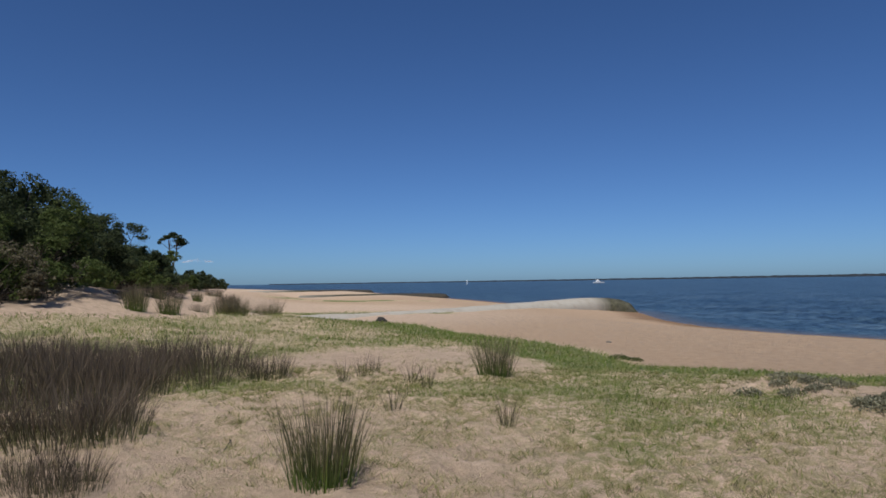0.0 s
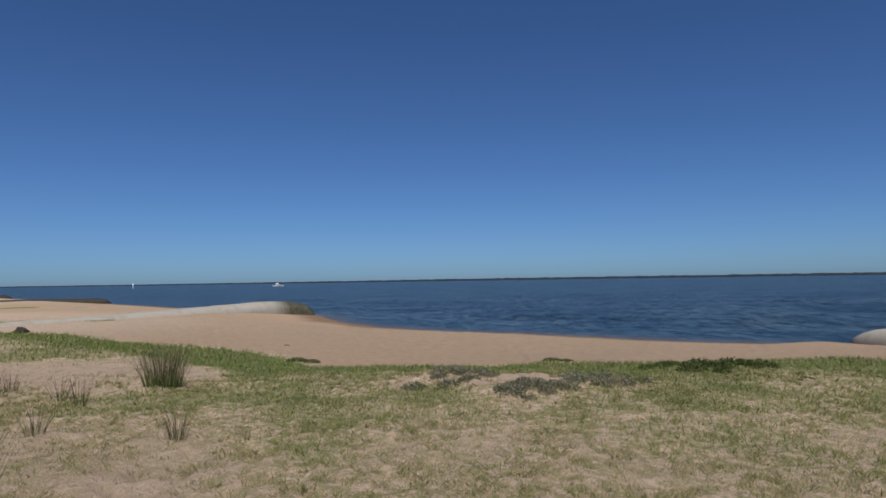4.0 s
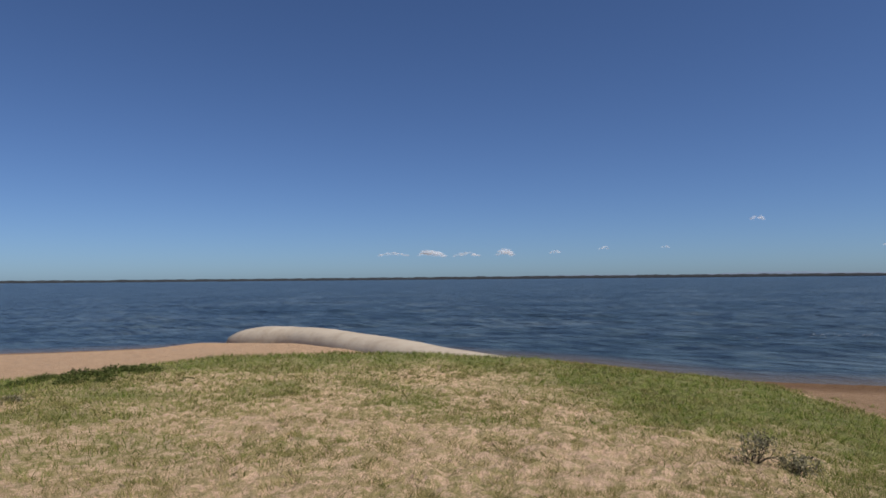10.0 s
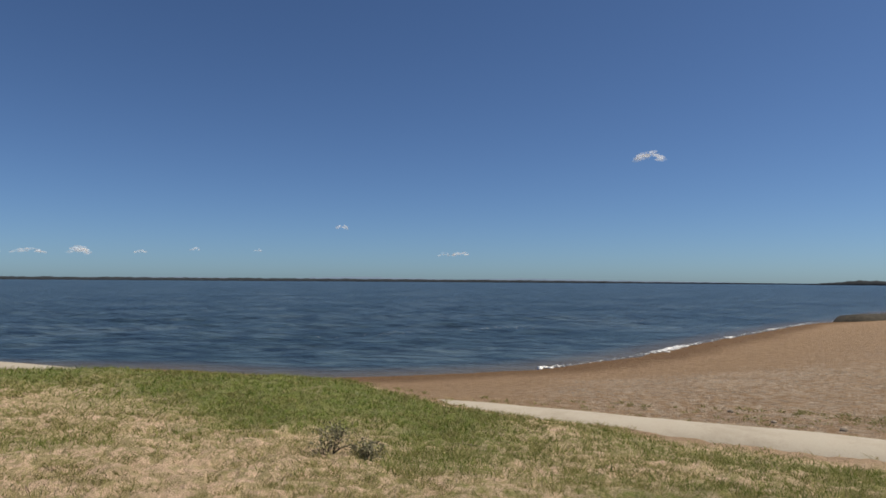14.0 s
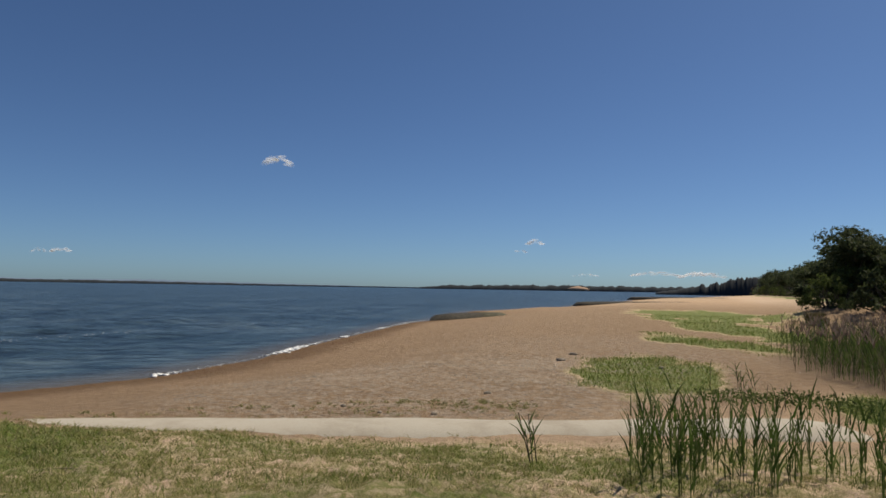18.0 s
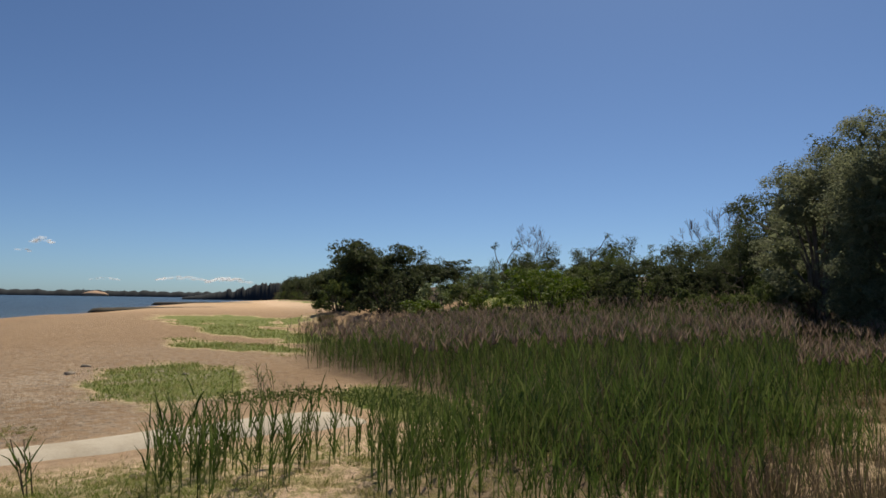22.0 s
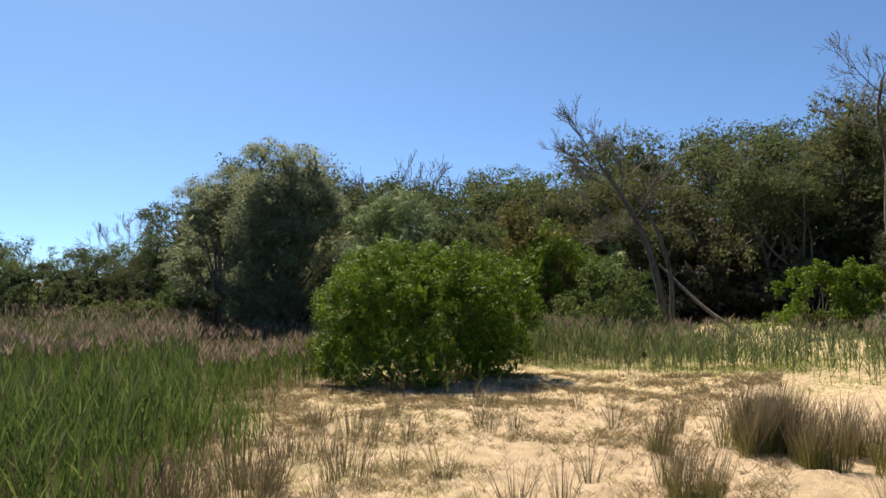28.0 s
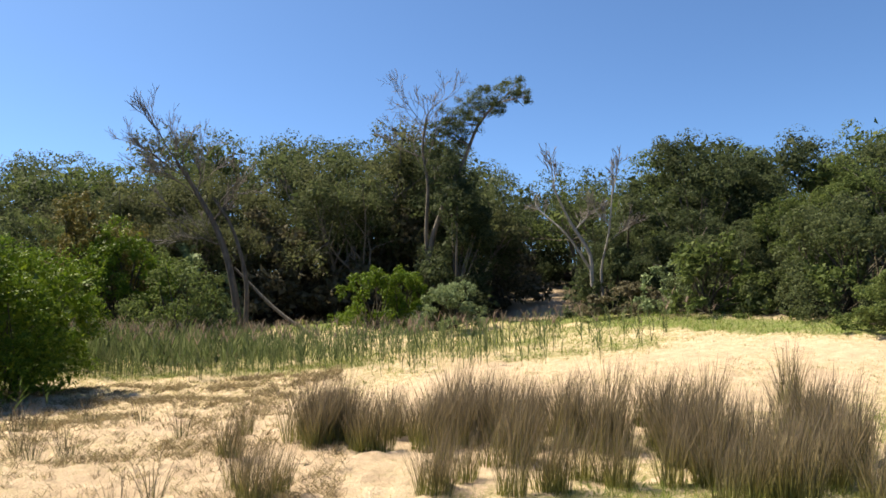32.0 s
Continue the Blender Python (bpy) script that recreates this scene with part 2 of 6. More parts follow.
SILVER = leaf_material("silver_leaf", (0.124, 0.179, 0.080), (0.200, 0.262, 0.127), (0.318, 0.372, 0.206), 0.55, 0.3)
GUM = leaf_material("gum_leaf", (0.150, 0.175, 0.105), (0.215, 0.248, 0.150), (0.310, 0.340, 0.228), 0.65, 0.58)
RUSTY = leaf_material("rusty_leaf", (0.092, 0.095, 0.031), (0.146, 0.131, 0.039), (0.227, 0.167, 0.054), 0.55, 0.3)
TEA_LEAF = leaf_material("tea_tree_leaf", (0.062, 0.073, 0.034), (0.096, 0.108, 0.050), (0.142, 0.150, 0.076), 0.7, 0.5)
BRACKEN = leaf_material("bracken", (0.075, 0.07, 0.04), (0.14, 0.125, 0.08), (0.22, 0.19, 0.13), 0.75)
BARK = bark_material("grey_bark", (0.07, 0.055, 0.045), (0.19, 0.16, 0.135))
DEAD_BARK = bark_material("dead_bark", (0.05, 0.042, 0.036), (0.135, 0.115, 0.10))
TEA_BARK = bark_material("tea_tree_bark", (0.085, 0.072, 0.062), (0.22, 0.19, 0.17), 6.0)
DEADWOOD = bark_material("bleached_wood", (0.14, 0.125, 0.115), (0.32, 0.29, 0.265))
STEM = bark_material("dark_stem", (0.035, 0.03, 0.022), (0.09, 0.075, 0.055))
TWIG = bark_material("fine_twig", (0.11, 0.093, 0.085), (0.22, 0.19, 0.175))
STONE = plain_material("shore_stone", (0.10, 0.085, 0.07), (0.32, 0.27, 0.22), 14.0)
SHELL = plain_material("shell_grit", (0.20, 0.155, 0.115), (0.44, 0.36, 0.285), 30.0, 0.7)
CHAR = plain_material("blackened_wood", (0.012, 0.011, 0.010), (0.05, 0.045, 0.04), 12.0)
FOAM = plain_material("foam", (0.72, 0.74, 0.74), (0.88, 0.88, 0.87), 6.0, 0.7)
# the blue of distance haze is mixed into the next two colours
FAR = plain_material("far_woods", (0.018, 0.024, 0.030), (0.034, 0.040, 0.046), 0.03, 1.0, 0.0)
HAZED_HILL = plain_material("hazed_hill", (0.13, 0.19, 0.27), (0.16, 0.22, 0.30), 0.004, 1.0, 0.0)
CLIFF = plain_material("sandy_cliff", (0.30, 0.20, 0.14), (0.45, 0.31, 0.22), 0.05, 0.95, 0.0)
HULL = plain_material("white_hull", (0.74, 0.75, 0.76), (0.84, 0.84, 0.84), 2.0, 0.35, 0.0)
GLASS_DARK = plain_material("tinted_window", (0.02, 0.025, 0.03), (0.04, 0.045, 0.05), 2.0, 0.12, 0.0)


# ---- building helpers ----
def mesh_from(name, verts, faces, mat, smooth=False):
    """A mesh from arrays: verts n x 3, faces a list of m x k index arrays."""
    me = bpy.data.meshes.new(name)
    verts = np.ascontiguousarray(verts, dtype=np.float32)
    me.vertices.add(len(verts))
    me.vertices.foreach_set("co", verts.ravel())
    loops = np.concatenate([f.ravel() for f in faces]).astype(np.int32)
    sizes = np.concatenate([np.full(len(f), f.shape[1]) for f in faces]).astype(np.int32)
    me.loops.add(len(loops))
    me.loops.foreach_set("vertex_index", loops)
    me.polygons.add(len(sizes))
    me.polygons.foreach_set("loop_start", np.concatenate([[0], np.cumsum(sizes)[:-1]]).astype(np.int32))
    if smooth:
        me.polygons.foreach_set("use_smooth", np.ones(len(sizes), dtype=bool))
    me.materials.append(mat)
    me.update(calc_edges=True)
    return me


def with_attr(me, name, values):
    a = me.attributes.new(name, "FLOAT", "POINT")
    a.data.foreach_set("value", np.ascontiguousarray(values, dtype=np.float32))


def part(name, me, parent, label="", kind=""):
    ob = new(name, me)
    ob.parent = parent
    return tagged(ob, label=label, kind=kind)


def empty(name, x, y, z, turn=0.0, scale=1.0):
    e = new(name)
    e.empty_display_size = 0.2
    e.location, e.rotation_euler, e.scale = (x, y, z), (0, 0, radians(turn)), (scale, scale, scale)
    return e


def polar(az, d):
    return d * math.sin(radians(az)), d * math.cos(radians(az))


def lattice(ix, iy, seed):
    h = (ix.astype(np.int64) * 374761393 + iy.astype(np.int64) * 668265263 + seed * 974634777) & 0x7FFFFFFF
    h = ((h ^ (h >> 13)) * 1274126177) & 0x7FFFFFFF
    return ((h ^ (h >> 16)) & 0xFFFF) / 65535.0


def value_noise(x, y, seed=0):
    ix, iy = np.floor(x), np.floor(y)
    fx, fy = x - ix, y - iy
    fx, fy = fx * fx * (3 - 2 * fx), fy * fy * (3 - 2 * fy)
    a, b = lattice(ix, iy, seed), lattice(ix + 1, iy, seed)
    c, d = lattice(ix, iy + 1, seed), lattice(ix + 1, iy + 1, seed)
    return (a + (b - a) * fx) * (1 - fy) + (c + (d - c) * fx) * fy


def fbm(x, y, octaves=4, seed=0):
    total, amp = 0 * x, 0.5
    for k in range(octaves):
        total, amp, x, y = total + amp * (value_noise(x, y, seed + k) - 0.5), amp * 0.5, x * 2.03 + 3.1, y * 2.03 + 7.7
    return total * 2


def smooth(a, b, x):
    t = np.clip((x - a) / (b - a), 0, 1)
    return t * t * (3 - 2 * t)


def line_distance(x, y, pts):
    best = np.full(np.shape(x), 1e18)
    for (ax, ay), (bx, by) in zip(pts[:-1], pts[1:]):
        dx, dy = bx - ax, by - ay
        t = np.clip(((x - ax) * dx + (y - ay) * dy) / (dx * dx + dy * dy), 0, 1)
        best = np.minimum(best, (x - ax - t * dx) ** 2 + (y - ay - t * dy) ** 2)
    return np.sqrt(best)


def inside(x, y, pts):
    odd = np.zeros(np.shape(x), dtype=bool)
    for (ax, ay), (bx, by) in zip(pts, pts[1:] + pts[:1]):
        if ay != by:
            odd ^= ((ay > y) != (by > y)) & (x < (bx - ax) * (y - ay) / (by - ay) + ax)
    return odd


def signed(x, y, line, closing):
    return np.where(inside(x, y, line + closing), 1.0, -1.0) * line_distance(x, y, line)


# ---- the lie of the land ----
SHORE = [(-3000, 2700), (-400, 415), (-180, 228), (-107, 174), (-62, 122), (-40, 96), (-24, 76), (-11, 63.5), (-6.5, 50), (-3.5, 44.5), (1, 40),
         (5, 37.6), (11, 31.8), (17, 28.4), (21, 22), (21.5, 12), (20.4, 6.2), (21.7, 3), (23.7, -0.5), (28.4, -4.5), (36, -9.2), (53, -20.5),
         (60, -27), (80, -40), (93, -65), (109, -77), (183, -154), (446, -491), (800, -1500), (1500, -4900)]
LAND = [(-5000, -5000), (-5000, 2700)]
WOOD = [(-3000, 2350), (-370, 352), (-140, 134), (-80, 81), (-63, 62), (-50, 41), (-38, 27), (-23.5, 16), (-21, 8), (-17.5, -1), (-19, -6), (-24.5, -12), (-22.5, -18), (-18, -25),
        (-10, -29), (-4, -33), (5, -38), (15, -44), (24, -50), (36, -60), (62, -88), (105, -130), (195, -222), (330, -395), (650, -1500), (1200, -4900)]
WOODS = [(-5000, -5000), (-5000, 2350)]
TURF = [(-19.5, 27), (-14.5, 27), (-8, 21.7), (-3.8, 18), (-2.6, 15.6), (0.3, 15), (2.1, 15.4), (5.4, 15.5), (7.4, 13.6), (10.6, 12.8), (12.9, 10.3), (13.4, 7.2),
        (12.3, 3.7), (10.6, 1.5), (9.65, -0.85), (8.9, -2.6), (7.6, -5.0), (6.4, -7.2), (5.2, -8.9), (2.5, -12), (-2, -20)]
TURFS = [(-20, -22), (-24, -12), (-17.5, 0), (-20, 13), (-19, 18)]
RIDGE = [(7.4, 12.2), (10.6, 10.5), (11.8, 7), (11.2, 3.6)]


BERM = [(10.0, 1.8), (9.2, -0.4)]
DUNE = [(34, -45), (28, -47), (20, -47), (14, -43)]
NORTH_DUNE = [(-29, 20), (-38, 31), (-45, 44), (-54, 60)]
DRIFT = [(15.2, 26.5), (15.4, 21), (14.6, 17)]


def land_height(x, y):
    s, w, g = signed(x, y, SHORE, LAND), signed(x, y, WOOD, WOODS), signed(x, y, TURF, TURFS)
    z = np.interp(s, [-200, -40, -10, 0, 3, 9, 18, 45], [-9, -3, -0.75, 0, 0.22, 0.78, 1.02, 1.15])
    z = z + 0.36 * smooth(-1.6, 5, g) + 0.42 * np.exp(-(line_distance(x, y, RIDGE) / 2.2) ** 2) + 0.13 * np.exp(-(line_distance(x, y, BERM) / 1.3) ** 2) + 0.22 * np.exp(-(line_distance(x, y, DRIFT) / 1.5) ** 2)
    z = z + np.interp(w, [-11, -4, 0, 60, 300], [0, 0.45, 1.12, 7, 16])
    z = z - 0.42 * smooth(-38, -75, x) * smooth(3, 25, s) * smooth(0, -12, w)
    z = z + 0.85 * np.exp(-(line_distance(x, y, DUNE) / 3.0) ** 2) * (1 + 0.5 * fbm(x * 0.4, y * 0.4, 3, 91))
    z = z + 1.0 * np.exp(-(line_distance(x, y, NORTH_DUNE) / 6.5) ** 2) * (1 + 0.35 * fbm(x * 0.5, y * 0.5, 4, 92))
    z = z + 0.10 * smooth(1.3, 0.2, line_distance(x, y, [(0.3, 10.6), (1.1, 10.3), (2.4, 10.7)]) + 0.9 * fbm(x * 1.4, y * 1.4, 3, 46))
    hummock = smooth(2, 14, s)
    z = z + hummock * (0.10 * fbm(x * 0.35, y * 0.35, 3, 5) + 0.045 * fbm(x * 1.7, y * 1.7, 4, 9) * smooth(-3, 2, g + 0 * x)) + 0.02 * fbm(x * 1.1, y * 1.1, 3, 2)
    return z


def height_at(x, y):
    return float(land_height(np.array([float(x)]), np.array([float(y)]))[0])


REED_BED = [(15.5, -18.5), (11.6, -14.6), (8.4, -12.7), (5.2, -10.6), (4.3, -8.4), (3.8, -5.8), (2.6, -4.3), (0.6, -4.8), (-0.3, -8.0), (-1.5, -12.4), (-2.7, -14.5), (-4.8, -18.5), (-6.5, -24), (-8.5, -28), (0, -34), (9, -38), (17, -37), (19.5, -30), (19, -23)]
PATCHES = [(14.2, -12.0, 3.6, 2.2, 35), (20.5, -20.5, 4.4, 1.5, 20), (27, -29, 7, 2.6, 30), (43, -43, 12, 6, 35), (35, -34, 6, 2, 20), (6.6, -11.2, 2.4, 1.1, 40),
           (-24, 37, 6, 2.5, -35), (-40, 62, 9, 2.5, -35)]


STRIP = [(-8.5, -20), (-12.5, -16.6), (-15.6, -11.5), (-17.5, -7)]
TRACK = [(-19, -9.8), (-22, -11.5), (-31, -16), (-45, -24)]


def turf_mask(x, y):
    """How grassy the ground is: patches on the beach, the green lip of the rise, thin elsewhere."""
    g, w, s = signed(x, y, TURF, TURFS), signed(x, y, WOOD, WOODS), signed(x, y, SHORE, LAND)
    lip = smooth(-0.3, 0.4, g) * (0.62 + 0.42 * smooth(5.5, 1.2, g)) * smooth(-3.0, 1.0, y + 0.0 * x)
    rest = 0.72 * smooth(-0.5, 0.5, g)
    m = np.maximum(lip, rest)
    bare = smooth(1.0, 0.35, line_distance(x, y, [(0.3, 10.6), (1.1, 10.3), (2.4, 10.7)]) + 0.8 * fbm(x * 1.1, y * 1.1, 3, 45)) + smooth(4.0, 2.2, np.hypot(x + 6, y + 6.2)) + smooth(8, 5, np.hypot(x + 14, (y + 4.5) * 1.5))
    bare = bare + 0.6 * smooth(4.2, 2.5, np.hypot(x + 5, y - 4.6)) + smooth(3.4, 2, np.hypot(x + 6.6, y - 12))
    bare = bare + 0.3 * smooth(10.5, 6.5, np.hypot(x, y)) * smooth(-1, 3, y) * (0.7 + 0.6 * fbm(x * 0.6, y * 0.6, 3, 55))
    bare = bare + 0.5 * smooth(7.5, 5, np.hypot(x + 4.5, y + 10))
    m = m * (1 - 0.8 * np.clip(bare, 0, 1))
    m = np.maximum(m, 1.2 * smooth(-2.2, -1.3, w + 1.2 * fbm(x * 0.4, y * 0.4, 3, 41)) * smooth(0.8, -0.3, w) * smooth(12, 4, y))
    m = np.maximum(m, 0.8 * smooth(4.4, 2.4, line_distance(x, y, STRIP) + 1.5 * fbm(x * 0.5, y * 0.5, 3, 66)))
    for cx, cy, a, b, turn in PATCHES:
        c, sn = math.cos(radians(turn)), math.sin(radians(turn))
        u, v = ((x - cx) * sn + (y - cy) * c) / b, ((x - cx) * c - (y - cy) * sn) / (1.3 * a)
        r = np.hypot(u, v) + 0.5 * fbm(x * 0.6, y * 0.6, 3, 21)
        m = np.maximum(m, smooth(1.1, 0.75, r) * 1.15)
    return np.clip(m + 0.3 * fbm(x * 0.9, y * 0.9, 4, 31) * (m > 0.02), 0, 1) * smooth(3, 6, s)


def ground():
    az = np.radians(np.arange(720) * 0.5)
    r = np.concatenate([[0.0], np.linspace(1, 3.2, 8), np.arange(3.3, 13.0, 0.085), 13.0 * 1.045 ** np.arange(0, 137)])
    rr, aa = np.meshgrid(r, az, indexing="ij")
    x, y = (rr * np.sin(aa)).ravel(), (rr * np.cos(aa)).ravel()
    z = land_height(x, y)
    g = signed(x, y, TURF, TURFS)
    pits = value_noise(x * 7.3, y * 7.3, 81) + 0.6 * value_noise(x * 13.0, y * 13.0, 82) - 0.8
    z = z + pits * (0.016 + 0.062 * smooth(-0.8, 0.6, g)) * smooth(26, 12, rr.ravel()) * smooth(0.2, 0.6, fbm(x * 0.5, y * 0.5, 2, 83) + 0.65)
    i, j = np.meshgrid(np.arange(len(r) - 1), np.arange(720), indexing="ij")
    k = (j + 1) % 720
    f = np.stack([i * 720 + j, i * 720 + k, (i + 1) * 720 + k, (i + 1) * 720 + j], -1).reshape(-1, 4)[:, ::-1]
    me = mesh_from("ground", np.stack([x, y, z], 1), [f], GROUND, True)
    s, w, g = signed(x, y, SHORE, LAND), signed(x, y, WOOD, WOODS), signed(x, y, TURF, TURFS)
    with_attr(me, "grass", turf_mask(x, y))
    with_attr(me, "beach", smooth(1.0, -1.0, g) * smooth(-6, -12, w) * smooth(14, 24, np.hypot(x + 32, y - 33)) * (1 - 0.7 * smooth(40, 70, -x)))
    with_attr(me, "coarse", smooth(9, 4, y) * smooth(8, 11, x) * smooth(1.0, -0.5, g) * smooth(160, 60, np.hypot(x, y)))
    with_attr(me, "wet", smooth(3.2, 1.2, s + 1.2 * fbm(x * 0.3, y * 0.3, 3, 3)))
    shelly = smooth(6.5, 3.5, np.hypot(x - 14.5, (y + 7) * 0.8)) + 0.25 * smooth(4, 9, s) * smooth(22, 14, s) + 0.5 * smooth(9, 4, np.hypot(x - 20, y + 16))
    with_attr(me, "shell", np.clip(shelly, 0, 1) * smooth(1.0, -0.5, g))
    with_attr(me, "litter", np.maximum(smooth(-0.6, 1.5, w) * smooth(2.5, 4.5, np.minimum(line_distance(x, y, DUNE), line_distance(x, y, NORTH_DUNE) * 0.7)) * (1 - 0.75 * smooth(2.0, 1.0, line_distance(x, y, TRACK))), 0.85 * smooth(0.6, -1.6, np.where(inside(x, y, REED_BED), -1, 1) * line_distance(x, y, REED_BED + REED_BED[:1]))))
    ob = new("ground", me)
    return tagged(ob, "sandy beach and thinly grassed rise behind it", "ground", kind="structure")


def water():
    az = np.radians(np.linspace(-52, 152, 280))
    r = 14 * 1.02 ** np.arange(0, 296)
    rr, aa = np.meshgrid(r, az, indexing="ij")
    x, y = (rr * np.sin(aa)).ravel(), (rr * np.cos(aa)).ravel()
    s = -signed(x, y, SHORE, LAND)
    u = (x * 0.77 + y * 0.64)
    v = (x * -0.64 + y * 0.77)
    z = 0.24 * fbm(u * 0.34, v * 0.11, 3, 50) + 0.12 * fbm(u * 1.1, v * 0.45, 2, 60)
    z = (z + 0.02) * smooth(0, 12, s) * smooth(220, 70, rr.ravel())
    i, j = np.meshgrid(np.arange(len(r) - 1), np.arange(len(az) - 1), indexing="ij")
    n = len(az)
    f = np.stack([i * n + j, i * n + j + 1, (i + 1) * n + j + 1, (i + 1) * n + j], -1).reshape(-1, 4)[:, ::-1]
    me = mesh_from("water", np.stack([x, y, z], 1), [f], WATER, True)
    with_attr(me, "shallow", smooth(3.0, 0.0, s) * 0.8)
    return tagged(new("water", me), "dark blue choppy sea reaching to the horizon", "sea", kind="structure")


ground()
water()


# ---- sand-filled groynes ----
def smooth_line(pts, step):
    """A curve through the points, sampled about every step metres."""
    p = [Vector(q) for q in pts]
    p = [2 * p[0] - p[1]] + p + [2 * p[-1] - p[-2]]
    out = []
    for a, b, c, d in zip(p, p[1:], p[2:], p[3:]):
        n = max(2, int((c - b).length / step))
        for k in range(n):
            t = k / n
            out.append(0.5 * (2 * b + (c - a) * t + (2 * a - 5 * b + 4 * c - d) * t * t + (3 * b - a - 3 * c + d) * t ** 3))
    return out + [p[-2]]


def groyne(pts, half, tall, weed_length, label, step=0.4):
    """A long sausage of cloth, first point at the seaward tip; z in pts is the height of its crest."""
    line = smooth_line(pts, step)
    n, sides = len(line), 28
    verts, weed = [], []
    run = 0.0
    total = sum((b - a).length for a, b in zip(line, line[1:]))
    for k, c in enumerate(line):
        if k:
            run += (c - line[k - 1]).length
        ahead = (line[min(k + 1, n - 1)] - line[max(k - 1, 0)]).normalized()
        side = Vector((ahead.y, -ahead.x, 0)).normalized()
        end = min(run, total - run)
        e = math.sqrt(max(0.0, 1 - (1 - min(end / (2.4 if run < total / 2 else 1.7), 1)) ** 2)) * 0.985 + 0.015
        wob = 1 + 0.05 * math.sin(run * 0.9) + 0.03 * math.sin(run * 2.3 + 1)
        for j in range(sides):
            a = 2 * math.pi * j / sides
            ca, sa = math.cos(a), math.sin(a)
            hx = math.copysign(abs(ca) ** 0.8, ca) * half * wob * e
            hz = math.copysign(abs(sa) ** 0.75, sa) * tall * e
            v = c + side * hx + Vector((0, 0, hz - tall + 0.012 * math.sin(run * 1.3)))
            v += 0.02 * Vector((0, 0, noise.noise(v * 1.6)))
            verts.append(v)
            weed.append(min(1.0, 2.2 * max(0.0, 1 - run / weed_length)) if weed_length > 2 else 0.35 * max(0.0, 1 - run / weed_length))
    cut = max(3, min(n - 3, int(n * min(0.5, weed_length * (0.75 if weed_length < 20 else 1) / total))))
    verts, weed = np.array([tuple(v) for v in verts]), np.array(weed)
    e = new("geotextile_groyne")
    e.location = tuple(line[0])
    base = np.array(tuple(line[0]))
    for name, a, b in (("seaward_end", 0, cut), ("body", cut, n - 1)):
        m = b - a
        i, j = np.meshgrid(np.arange(m), np.arange(sides), indexing="ij")
        k = (j + 1) % sides
        f = np.stack([i * sides + j, i * sides + k, (i + 1) * sides + k, (i + 1) * sides + j], -1).reshape(-1, 4)
        cap = np.array([list(range(sides))[::-1]]) if a == 0 else np.array([list(range(m * sides, (m + 1) * sides))])
        me = mesh_from(name, verts[a * sides:(b + 1) * sides] - base, [f, cap], SLIME if a == 0 and weed_length > 20 else FABRIC, True)
        with_attr(me, "weed", weed[a * sides:(b + 1) * sides])
        part(name, me, e, "dark weedy end lapped by the sea" if weed_length and a == 0 else "")
    return tagged(e, label, "groyne", "groynes along the beach")


groyne([(16.0, 25.6, 1.02), (16.7, 22, 1.16), (16.1, 17.5, 1.12), (14.8, 13, 1.06), (13.6, 9.0, 1.0), (12.2, 4.2, 0.97), (10.9, 0, 1.01), (10.0, -2.7, 1.0),
        (8.8, -5.3, 1.03), (7.6, -7.6, 1.11), (6.6, -9.2, 1.2), (6.0, -10.0, 1.2)], 0.85, 0.72, 1.2, "pale grey sand-filled fabric groyne half buried in grass and sand")
groyne([(-10.6, 62.5, 0.95), (-14, 62, 1.35), (-17.5, 54, 1.25), (-20, 44, 1.15), (-21.5, 35, 1.2), (-22.5, 30, 1.3), (-23, 24, 1.2)], 1.3, 1.0, 5.5,
       "sand-covered fabric groyne with dark weedy seaward end", 0.7)
for tip, mid_, end in (((-54, 116, 0.8), (-62, 108, 1.0), (-72, 92, 1.05)), ((-106, 174, 0.9), (-116, 166, 1.1), (-132, 146, 1.2)),
                       ((56.5, -23.5, 0.55), (57.2, -28, 0.72), (57.4, -33, 0.8)), ((108, -75, 0.8), (104, -86, 1.0), (98, -98, 1.1)),
                       ((186, -152, 1.0), (176, -164, 1.2), (165, -178, 1.2))):
    groyne([tip, mid_, end], 1.5, 1.0, 40, "low dark weed-covered fabric groyne running into the sea", 1.2)


# ---- plants ----
def blades(rng, pos, lengths, widths, lean, curl, segments=2, heading=None):
    """Upright bent blades: arrays of verts and faces."""
    n = len(pos)
    a = rng.uniform(0, 2 * np.pi, n) if heading is None else heading
    d = np.stack([np.cos(a), np.sin(a), 0 * a], 1)
    b = rng.uniform(0, 2 * np.pi, n)
    side = np.stack([np.cos(b), np.sin(b), 0 * b], 1) * (widths / 2)[:, None]
    rows = []
    for k in range(segments):
        t = k / segments
        c = pos + np.array([0, 0, 1.0]) * (lengths * t * (1 - 0.25 * curl * t))[:, None] + d * (lengths * (lean * t + curl * t * t))[:, None]
        w = side * (1 - 0.55 * t)
        rows += [c - w, c + w]
    tip = pos + np.array([0, 0, 1.0]) * (lengths * (1 - 0.25 * curl))[:, None] + d * (lengths * (lean + curl))[:, None]
    m = 2 * segments + 1
    v = np.stack(rows + [tip], 1).reshape(-1, 3)
    base = (np.arange(n) * m)[:, None]
    quads = [base + np.array([2 * k, 2 * k + 1, 2 * k + 3, 2 * k + 2]) for k in range(segments - 1)]
    tris = base + np.array([m - 3, m - 2, m - 1])
    return v, ([np.concatenate(quads)] if quads else []) + [tris]


def along(n, segments):
    """How far up its blade each vertex of blades() lies."""
    return np.tile(np.concatenate([np.repeat(np.arange(segments) / segments, 2), [1.0]]), n)


